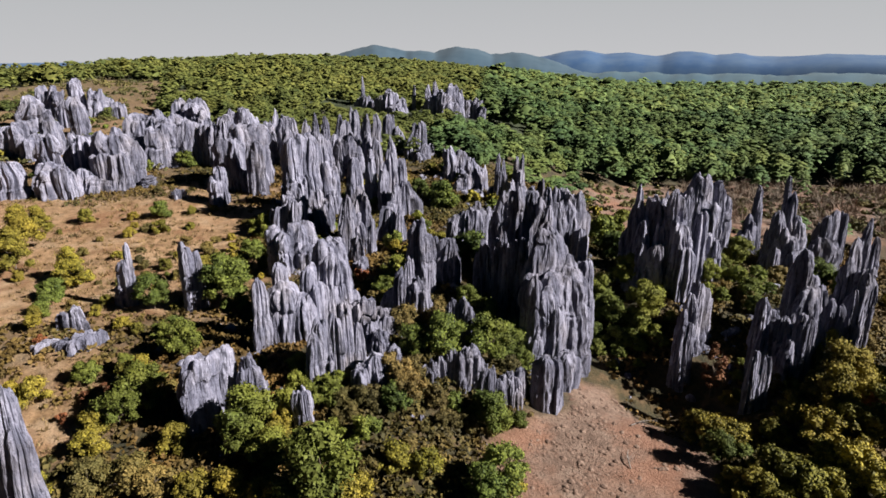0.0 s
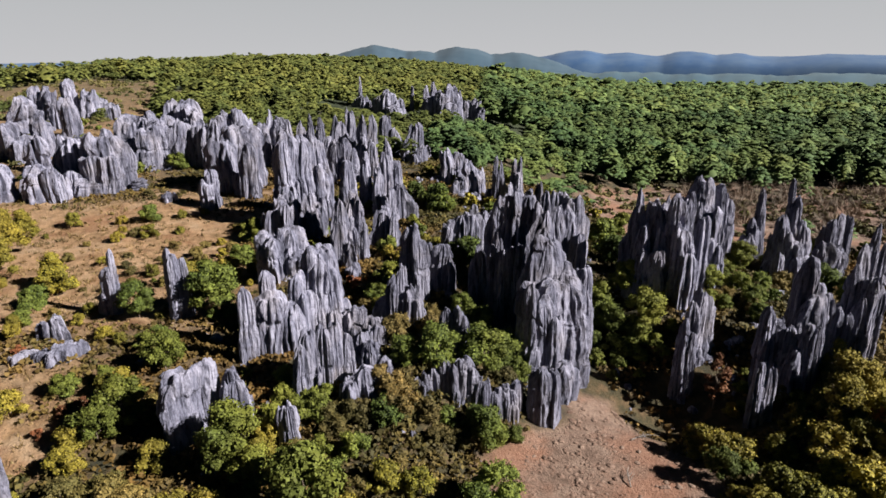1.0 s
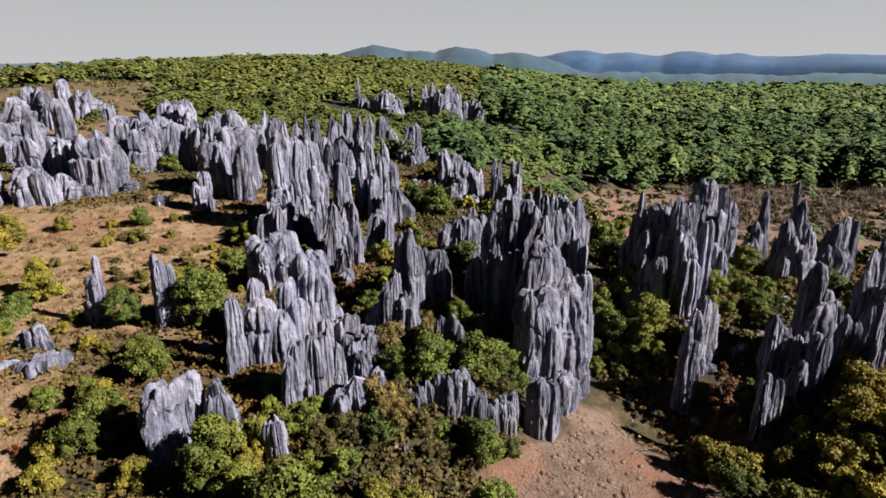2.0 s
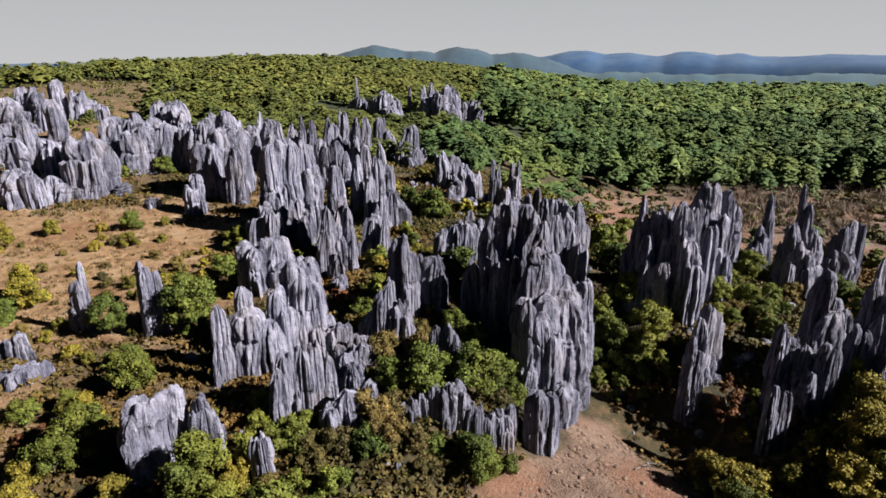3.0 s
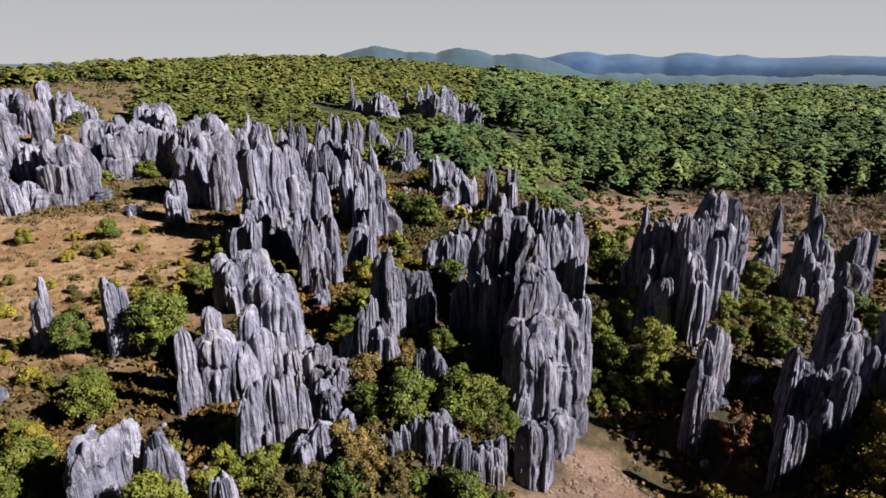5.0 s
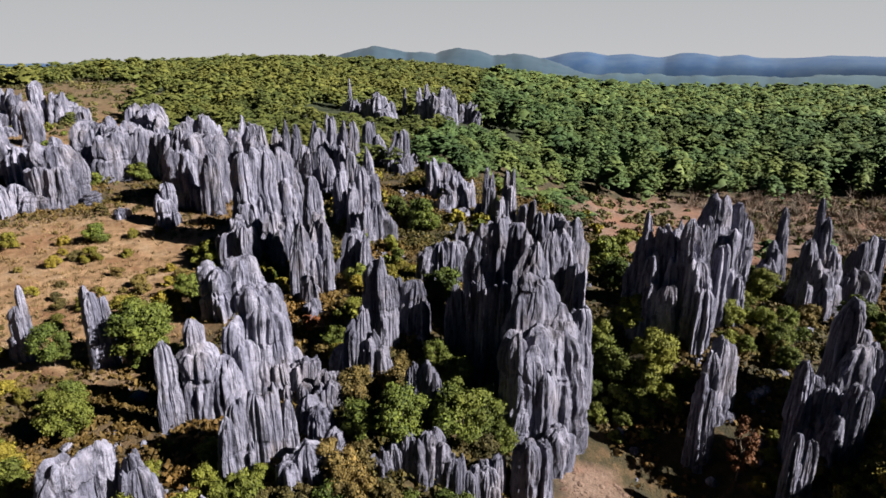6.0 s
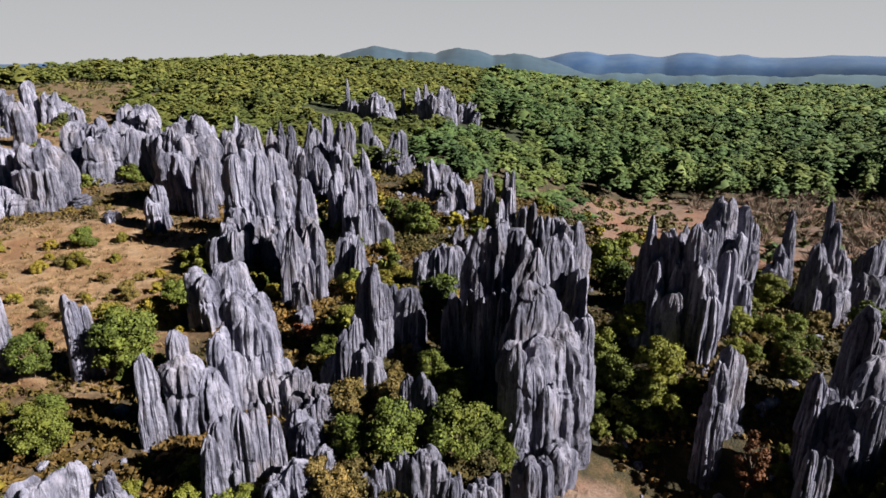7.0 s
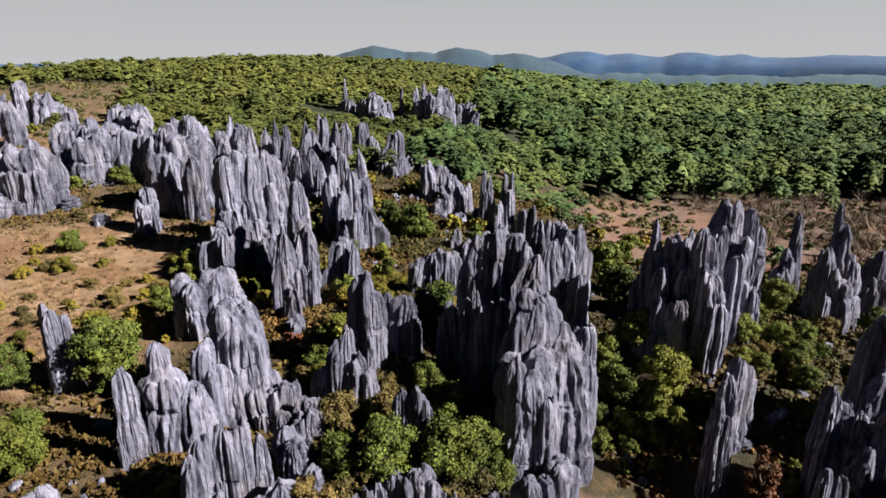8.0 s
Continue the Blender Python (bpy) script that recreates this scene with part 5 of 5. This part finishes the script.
for n, (x, y, s) in enumerate([(3.8, 80.6, 0.87), (10.1, 93.0, 0.86), (-7.2, 100.1, 0.75), (-14.0, 84.5, 0.75), (10.0, 73.0, 0.86), (-10.8, 99.8, 0.81),
        (7.3, 113.5, 0.61), (-16.0, 102.1, 0.66), (6.1, 85.9, 1.03), (-7.5, 86.2, 0.74), (0.3, 112.1, 0.97), (-3.7, 85.8, 0.86),
        (-8.0, 84.2, 0.83), (-16.1, 81.7, 0.59), (1.1, 77.4, 0.76), (-11.2, 92.0, 0.6), (-2.5, 79.1, 1.09), (-78.2, 98.7, 0.59),
        (-70.6, 123.1, 0.57), (-73.6, 108.5, 0.59), (-42.3, 138.8, 0.58), (-56.0, 109.1, 0.94), (-100.0, 105.7, 0.95), (-90.5, 158.3, 0.81),
        (-64.4, 137.8, 0.97), (-100.9, 158.8, 0.62), (32.2, 101.1, 0.57), (13.7, 119.4, 0.96), (43.1, 99.8, 0.65), (18.1, 128.0, 0.73)]):
    grow("shrub3", x, y, s, 47 * n)
for n, (x, y, s) in enumerate([(39.2, 101.2, 0.76), (13.9, 129.9, 0.73), (72.9, 115.7, 0.92), (64.4, 119.3, 0.58), (25.7, 123.9, 0.84), (20.4, 99.5, 0.88)]):
    grow("shrub3", x, y, s, 47 * n)
for n, (x, y, s) in enumerate([(-8.8, 34.0, 1.29), (23.6, 62.6, 1.01), (-23.5, 59.1, 1.2), (4.1, 43.9, 0.85), (36.7, 68.7, 0.7), (37.6, 66.2, 0.68),
        (4.5, 55.5, 0.8), (2.6, 57.2, 0.7), (6.2, 52.8, 0.8), (8.0, 52.0, 0.6), (17.1, 60.7, 0.61), (36.8, 71.5, 0.41),
        (41.0, 68.2, 0.4), (22.3, 71.1, 0.53), (38.5, 95.4, 0.92), (37.7, 74.6, 0.6), (50.2, 73.1, 0.92), (51.8, 70.4, 0.88),
        (39.3, 85.9, 0.91), (45.0, 90.4, 0.65), (-26.4, 41.1, 0.74)]):
    grow("tree0", x, y, s, 47 * n)
for n, (x, y, s) in enumerate([(0.1, 48.8, 0.97), (19.7, 62.9, 0.87), (22.9, 67.2, 0.92), (19.3, 66.7, 0.91), (-25.9, 60.1, 0.82), (3.1, 35.1, 0.72), (7.2, 54.6, 0.7), (31.0, 63.5, 0.38), (39.2, 60.5, 0.45), (37.2, 63.8, 0.56), (31.7, 65.3, 0.44),
        (38.3, 41.8, 1.11), (66.8, 96.7, 0.67), (44.9, 88.0, 0.66), (63.7, 94.0, 0.99), (-25.0, 42.6, 0.88), (-28.8, 47.0, 0.4)]):
    grow("tree1", x, y, s, 47 * n)
for n, (x, y, s) in enumerate([(-15.2, 39.1, 1.05), (4.5, 36.7, 0.83), (40.5, 70.6, 0.55), (33.7, 65.3, 0.42), (32.0, 70.3, 0.41), (38.8, 67.7, 0.46),
        (31.6, 85.2, 0.94), (41.5, 77.5, 0.88), (54.8, 89.8, 0.81), (32.3, 89.2, 0.92), (-31.5, 58.4, 0.79), (-21.2, 45.8, 0.43)]):
    grow("tree2", x, y, s, 47 * n)
for n, (x, y, s) in enumerate([(-12.9, 36.9, 0.74), (4.4, 50.1, 0.99), (-2.6, 48.9, 0.69), (33.1, 68.7, 0.7), (22.8, 41.0, 0.61), (26.3, 61.9, 0.33),
        (44.9, 66.2, 0.51), (18.2, 64.6, 0.63), (15.7, 62.0, 0.74), (36.2, 60.5, 0.35), (42.2, 60.3, 0.57), (31.4, 80.2, 0.86),
        (38.9, 90.4, 0.92), (-24.5, 49.0, 0.78)]):
    grow("tree3", x, y, s, 47 * n)



# ---- far woods ----
def boughs(centre, reach, rnd, sides=6, droop=0.28):
    """Tufts of needles: small uneven umbrellas, each a raised heart with a ragged drooping rim."""
    n = len(centre)
    a = np.linspace(0, 2 * math.pi, sides, endpoint=False)[None, :] + 6.283 * rnd.rand(n, 1)
    k = reach[:, None] * (0.55 + 0.75 * rnd.rand(n, sides))
    tilt = 0.22 * rnd.normal(size=(n, 2))
    ox, oy = np.cos(a) * k, np.sin(a) * k
    oz = -k * (droop * (0.3 + 1.2 * rnd.rand(n, sides))) + ox * tilt[:, :1] + oy * tilt[:, 1:]
    rim = centre[:, None, :] + np.stack([ox, oy, oz], -1)
    heart = centre + np.stack([0 * reach, 0 * reach, 0.30 * reach], -1)
    verts = np.concatenate([heart[:, None, :], rim], 1).reshape(-1, 3)
    j = np.arange(sides)
    one = np.stack([0 * j, 1 + j, 1 + (j + 1) % sides], 1)
    return verts, (one[None] + (np.arange(n) * (sides + 1))[:, None, None]).reshape(-1, 3)


def far_woods():
    """The woods: pines standing close, each a dark heart hung with tiers of needle tufts."""
    rnd = np.random.RandomState(5)
    bands = [(108, 190, 3.6, 84, 0.20), (190, 330, 4.3, 40, 0.26), (330, 620, 5.6, 17, 0.36), (620, 1250, 7.4, 7, 0.50)]
    for y0, y1, gap, tufts, size in bands:
        pts = []
        for y in np.arange(y0, y1, gap):
            xs = np.arange(-0.80 * y - 14, 0.80 * y + 14, gap)
            pts.append(np.stack([xs, np.full(len(xs), y)], 1))
        pts = np.concatenate(pts)
        pts += rnd.uniform(-0.95, 0.95, pts.shape) * gap
        x, y = pts.T
        keep = rnd.rand(len(x)) > np.clip(bare_soil(x, y) * 1.3 + dry_meadow(x, y) * 1.55, 0.03, np.where((x > 0) & (x < 60), 0.97, 0.985))
        keep &= ~((x < 21) & (y < 121) & (x > -45)) & ~((x >= 21) & (x < 40) & (y < 126 - 0.5 * np.maximum(0, x - 22))) & ~((x < -20) & (y < 135))
        keep &= ~((np.abs(x + 5) < 34) & (np.abs(y - 198) < 13)) & ~((x > 0.06 * y) & (y > 800 + 60 * vnoise(x * 0.01, 2.0)))
        x, y = x[keep], y[keep]
        n = len(x)
        hill = x < 0.10 * y - 8 + 30 * (vnoise(x * 0.03, y * 0.03, 4.0) - 0.5)
        tall = np.where(hill, 3.0, 4.2) + np.where(hill, 4.2, 7.0) * rnd.rand(n) ** 2.0
        tall = tall * (0.38 + 1.22 * fbm(x * 0.045, y * 0.045, 7.0))
        tall = tall * np.where((np.abs(x + 5) < 42) & (y < 212), 0.55, 1.0)
        tall = tall * np.where((x > 18) & (x < 44) & (y < 152), 0.5, 1.0)
        wide = gap * (0.38 + 0.42 * rnd.rand(n)) * (0.8 + 0.4 * tall / 6.0)
        z = ground(x, y)
        a = 6.283 * rnd.rand(n, tufts)
        up = rnd.rand(n, tufts) ** 0.75
        out = np.sqrt(1 - up ** 2.2) * (0.45 + 0.6 * rnd.rand(n, tufts))
        low = 0.30
        centre = np.stack([x[:, None] + np.cos(a) * out * wide[:, None], y[:, None] + np.sin(a) * out * wide[:, None],
                           z[:, None] + tall[:, None] * (low + (1 - low) * up)], -1)
        reach = wide[:, None] * size * (0.6 + 0.8 * rnd.rand(n, tufts))
        heart = np.stack([x, y, z + 0.70 * tall], -1)
        for where, mat, label in ((hill, HILL_PINE, "yellow-green pine wood covering the hillside"), (~hill, PINE, "dense dark green pine forest on the plain")):
            pieces = [boughs(centre[where].reshape(-1, 3), reach[where].ravel(), rnd), boughs(heart[where], 0.62 * wide[where], rnd, 7, 1.2)]
            tagged(new("far_woods", mesh_of("far_woods", *joined(pieces), mat, True)), label, "forest", kind="stuff")


far_woods()


def bare_thicket():
    """Leafless grey scrub along the far field: sprays of thin twigs."""
    rnd = np.random.RandomState(8)
    x, y = rnd.uniform(30, 135, 900), rnd.uniform(104, 168, 900)
    keep = (rnd.rand(900) < smooth((x - 45 - 0.1 * (y - 100)) / 30) * (0.10 + 0.8 * fbm(x * 0.05, y * 0.05, 1.0))) & (x < 0.84 * y + 10)
    x, y = x[keep], y[keep]
    n, twigs = len(x), 46
    v = rnd.normal(size=(n, twigs, 3))
    v[:, :, 2] = np.abs(v[:, :, 2]) + 0.5
    v /= np.linalg.norm(v, axis=2)[:, :, None]
    long = (1.6 + 1.9 * rnd.rand(n))[:, None, None]
    root = np.stack([x, y, ground(x, y)], -1)[:, None, :] + v * long * 0.35
    tip = np.stack([x, y, ground(x, y)], -1)[:, None, :] + v * long * (0.8 + 0.5 * rnd.rand(n, twigs))[:, :, None]
    side = 0.05 * rnd.normal(size=(n, twigs, 3))
    tri = np.stack([root - side, root + side, tip], 2).reshape(-1, 3)
    data = mesh_of("bare_thicket", tri, np.arange(len(tri)).reshape(-1, 3), LEAF["grey"])
    tagged(new("bare_thicket", data), "leafless grey thicket along the brown field", "thicket", kind="stuff")


bare_thicket()


# ---- ground cover that nobody could count ----
def spots(rnd, n, x0, x1, y0, y1):
    return rnd.uniform(x0, x1, n), rnd.uniform(y0, y1, n)


def dry_grass():
    """Tufts of dry grass on the meadow: a few bent blades each."""
    rnd = np.random.RandomState(11)
    x, y = spots(rnd, 26000, -105, 8, 32, 150)
    keep = (rnd.rand(len(x)) < dry_meadow(x, y) * np.clip(2.2 * fbm(x * 0.2, y * 0.2, 2.0) - 0.55, 0.05, 1)) & (x > -0.85 * y - 6)
    x, y = x[keep][:7500], y[keep][:7500]
    n, blades = len(x), 7
    h = (0.22 + 0.40 * rnd.rand(n))[:, None]
    a = rnd.rand(n, blades) * 6.283
    bx, by = x[:, None] + 0.14 * rnd.normal(size=(n, blades)), y[:, None] + 0.14 * rnd.normal(size=(n, blades))
    z = ground(x, y)[:, None] - 0.05
    tx, ty = bx + np.cos(a) * h * 0.6, by + np.sin(a) * h * 0.6
    wx, wy = -np.sin(a) * 0.07, np.cos(a) * 0.07
    one = np.stack([np.stack([bx - wx, by - wy, z + 0 * bx], -1), np.stack([bx + wx, by + wy, z + 0 * bx], -1),
                    np.stack([tx, ty, z + h * (0.6 + 0.5 * rnd.rand(n, blades))], -1)], 2)
    data = mesh_of("dry_grass", one.reshape(-1, 3), np.arange(3 * n * blades).reshape(-1, 3), DRY_GRASS)
    tagged(new("dry_grass", data), "tufts of dry tan grass on the meadow", "grass", kind="stuff")


def undergrowth():
    """Low leafy scrub that covers the ground between rocks and bushes."""
    rnd = np.random.RandomState(12)
    x, y = spots(rnd, 66000, -70, 75, 30, 128)
    scrub = 1 - np.maximum(1.1 * dry_meadow(x, y), 1.4 * bare_soil(x, y))
    keep = (rnd.rand(len(x)) < scrub * np.clip(2.4 * fbm(x * 0.16, y * 0.16, 5.0) - 0.45, 0.04, 1) + 0.03) & (np.abs(x) < 0.8 * y + 6) & (bare_soil(x, y) < 0.6)
    keep &= ~((x > 9) & (x < 17) & (y < 58)) & ~((x > 16) & (x < 32) & (y > 47) & (y < 57) & (rnd.rand(len(x)) < 0.8))
    x, y = x[keep][:22000], y[keep][:22000]
    n, leaves = len(x), 10
    wide = (0.25 + 0.45 * rnd.rand(n))[:, None]
    v = rnd.normal(size=(n, leaves, 3))
    v[:, :, 2] = np.abs(v[:, :, 2])
    v /= np.linalg.norm(v, axis=2)[:, :, None]
    c = np.stack([x[:, None] + v[:, :, 0] * wide, y[:, None] + v[:, :, 1] * wide, ground(x, y)[:, None] + v[:, :, 2] * wide * 0.8], -1).reshape(-1, 3)
    nv = v.reshape(-1, 3) + 0.5 * rnd.normal(size=(n * leaves, 3))
    nv /= np.linalg.norm(nv, axis=1)[:, None]
    data = mesh_of("undergrowth", *leaf_quads(c, nv, 0.13, rnd), UNDERGROWTH)
    tagged(new("undergrowth", data), "low green and brown scrub covering the ground", "undergrowth", kind="stuff")


def slope_scrub():
    """Small bushes and tussocks scattered over the far brown slope and the edge of the field."""
    rnd = np.random.RandomState(14)
    xa, ya = spots(rnd, 5200, -170, -28, 108, 300)
    on = dry_meadow(xa, ya) * np.clip(2.6 * fbm(xa * 0.06, ya * 0.06, 9.0) - 0.7, 0.08, 1)
    keep = (rnd.rand(len(xa)) < on) & (xa > -0.85 * ya - 6)
    xb, yb = spots(rnd, 3000, 16, 130, 98, 170)
    also = (rnd.rand(len(xb)) < bare_soil(xb, yb) * np.clip(2.8 * fbm(xb * 0.08, yb * 0.08, 3.0) - 1.3, 0.03, 0.6)) & (xb < 0.85 * yb + 6)
    x, y = np.concatenate([xa[keep], xb[also]]), np.concatenate([ya[keep], yb[also]])
    n, leaves = len(x), 26
    wide = (0.35 + 0.95 * rnd.rand(n) ** 2)[:, None]
    v = rnd.normal(size=(n, leaves, 3))
    v[:, :, 2] = np.abs(v[:, :, 2])
    v /= np.linalg.norm(v, axis=2)[:, :, None]
    c = np.stack([x[:, None] + v[:, :, 0] * wide, y[:, None] + v[:, :, 1] * wide, ground(x, y)[:, None] + v[:, :, 2] * wide * 0.9], -1).reshape(-1, 3)
    nv = v.reshape(-1, 3) + 0.5 * rnd.normal(size=(n * leaves, 3))
    nv /= np.linalg.norm(nv, axis=1)[:, None]
    data = mesh_of("slope_scrub", *leaf_quads(c, nv, 0.24, rnd), SLOPE_SCRUB)
    tagged(new("slope_scrub", data), "olive scrub dotted over the brown slope and field", "scrub", kind="stuff")


def rubble():
    """Loose limestone pieces lying about the feet of the formations."""
    rnd = np.random.RandomState(13)
    x, y = spots(rnd, 2600, -60, 45, 36, 110)
    keep = (rnd.rand(len(x)) < np.clip(3.0 * fbm(x * 0.12, y * 0.12, 9.0) - 1.2, 0.02, 1)) & (bare_soil(x, y) < 0.5) & (dry_meadow(x, y) < 0.35)
    x, y = x[keep][:800], y[keep][:800]
    pieces = []
    for px, py, pz in zip(x, y, ground(x, y)):
        r = 0.15 + 0.5 * rnd.rand() ** 3
        a = np.linspace(0, 2 * math.pi, 7, endpoint=False)
        rows = []
        for lift, wide in ((-0.4, 1.0), (0.35, 1.05), (0.9, 0.6)):
            k = r * wide * (0.75 + 0.5 * rnd.rand(7))
            rows.append(np.stack([px + np.cos(a) * k, py + np.sin(a) * k, pz + r * lift * (0.8 + 0.4 * rnd.rand(7))], 1))
        rows.append(np.repeat([[px, py, pz + r * 0.95]], 7, 0))
        i = (np.arange(3)[:, None] * 7)
        j = np.arange(7)[None, :]
        k = (j + 1) % 7
        pieces.append((np.concatenate(rows), np.stack([i + j, i + k, i + k + 7, i + j + 7], -1).reshape(-1, 4)))
    data = mesh_of("limestone_rubble", *joined(pieces), LIMESTONE)
    tagged(new("limestone_rubble", data), "loose grey limestone pieces lying in scrub", "rubble", kind="stuff")


dry_grass()
undergrowth()
slope_scrub()
rubble()


def layered_rock(x, y):
    """A low outcrop of tilted pale beds with dark gaps between them."""
    root = tagged(new("layered_rock"), "low outcrop of tilted pale limestone beds on the meadow", "rock")
    root.matrix_basis = pose(x, y, float(ground(x, y)) - 0.2, 14, -10, 25)
    rnd = np.random.RandomState(21)
    for n in range(5):
        a = np.linspace(0, 2 * math.pi, 14, endpoint=False)
        k = (1.7 - 0.16 * n) * (0.8 + 0.4 * rnd.rand(14))
        rows = [np.stack([np.cos(a) * k * w + 0.12 * n, np.sin(a) * k * w * 0.6, np.full(14, 0.42 * n + h) + 0.04 * rnd.rand(14)], 1)
                for w, h in ((0.9, 0.0), (1.0, 0.06), (0.98, 0.24), (0.86, 0.31), (0.0, 0.31))]
        i, j = np.arange(4)[:, None] * 14, np.arange(14)[None, :]
        f = (j + 1) % 14
        part("bed", mesh_of("bed", np.concatenate(rows), np.stack([i + j, i + f, i + f + 14, i + j + 14], -1).reshape(-1, 4), LIMESTONE), root)


layered_rock(-52.0, 101.0)


def dead_branch(x, y, turn, size, seed):
    """A bleached fallen branch with forks."""
    rnd = np.random.RandomState(seed)
    pieces = [stick((0, 0, 0.1), (1.6, 0.2, 0.35), 0.07, 0.05), stick((1.6, 0.2, 0.35), (2.9, -0.1, 0.3), 0.05, 0.02)]
    for n in range(6):
        f = 0.3 + 2.2 * rnd.rand()
        pieces.append(stick((f, 0.1, 0.25), (f + 0.5 + 0.4 * rnd.rand(), rnd.uniform(-0.8, 0.8), 0.3 + 0.7 * rnd.rand()), 0.035, 0.01, 5))
    ob = new("dead_branch", mesh_of("dead_branch", *joined(pieces), DEAD_WOOD, True))
    ob.matrix_basis = pose(x, y, float(ground(x, y)), 0, 0, turn) @ Matrix.Diagonal((size, size, size, 1))
    return tagged(ob, "bleached grey fallen branch on bare soil", "branch", "dead branches")


DEAD_WOOD = make_plain("dead_wood", (0.14, 0.12, 0.11), (0.24, 0.21, 0.19), 5.0)
dead_branch(17.5, 46.5, 10, 0.9, 1)
dead_branch(15.5, 40.2, 80, 0.8, 2)
dead_branch(25.5, 47.5, 100, 0.8, 3)


def bare_shrub(x, y, size, seed):
    """A leafless shrub: a short stem and sprays of thin forked twigs."""
    rnd = np.random.RandomState(seed)
    root = tagged(new("bare_shrub"), "leafless grey shrub in the shade of limestone", "shrub")
    root.matrix_basis = pose(x, y, float(ground(x, y)), 0, 0, 40 * seed) @ Matrix.Diagonal((size, size, size, 1))
    part("stem", mesh_of("stem", *stick((0, 0, -0.2), (0.05, 0.02, 0.8), 0.07, 0.05, 7), DEAD_WOOD, True), root)
    for n in range(9):
        a, b = n * 0.7 + rnd.rand(), 0.5 + 0.5 * rnd.rand()
        fork = np.array([0.9 * math.cos(a) * b, 0.9 * math.sin(a) * b, 1.3 + 0.5 * rnd.rand()])
        twigs = [stick((0.05, 0.02, 0.75), fork, 0.045, 0.03, 5)]
        for k in range(4):
            twigs.append(stick(fork, fork + np.array([0.5 * rnd.normal(), 0.5 * rnd.normal(), 0.5 + 0.5 * rnd.rand()]), 0.025, 0.008, 4))
        part("branch", mesh_of("branch", *joined(twigs), DEAD_WOOD, True), root)


bare_shrub(6.6, 54.6, 1.4, 1)


def soil_clods():
    """Clods, small stones and dry tufts on the bare soil."""
    rnd = np.random.RandomState(14)
    x, y = spots(rnd, 5000, -4, 26, 33, 54)
    keep = (bare_soil(x, y) > 0.55) & (rnd.rand(5000) < np.clip(2.5 * fbm(x * 0.35, y * 0.35, 6.0) - 0.8, 0.03, 1))
    pieces = []
    for px, py, pz in zip(x[keep][:900], y[keep][:900], ground(x[keep][:900], y[keep][:900])):
        r = 0.05 + 0.22 * rnd.rand() ** 4
        a = np.linspace(0, 2 * math.pi, 6, endpoint=False)
        rows = [np.stack([px + np.cos(a) * r * w * (0.7 + 0.6 * rnd.rand(6)), py + np.sin(a) * r * w * (0.7 + 0.6 * rnd.rand(6)), np.full(6, pz + r * h)], 1)
                for w, h in ((1.2, -0.3), (1.0, 0.3), (0.0, 0.62))]
        i, j = np.arange(2)[:, None] * 6, np.arange(6)[None, :]
        k = (j + 1) % 6
        pieces.append((np.concatenate(rows), np.stack([i + j, i + k, i + k + 6, i + j + 6], -1).reshape(-1, 4)))
    tagged(new("soil_clods", mesh_of("soil_clods", *joined(pieces), CLODS)), "clods and pebbles scattered over bare reddish soil", "soil", kind="stuff")


CLODS = make_plain("soil_clods", (0.085, 0.045, 0.030), (0.190, 0.130, 0.100), 1.5)
soil_clods()
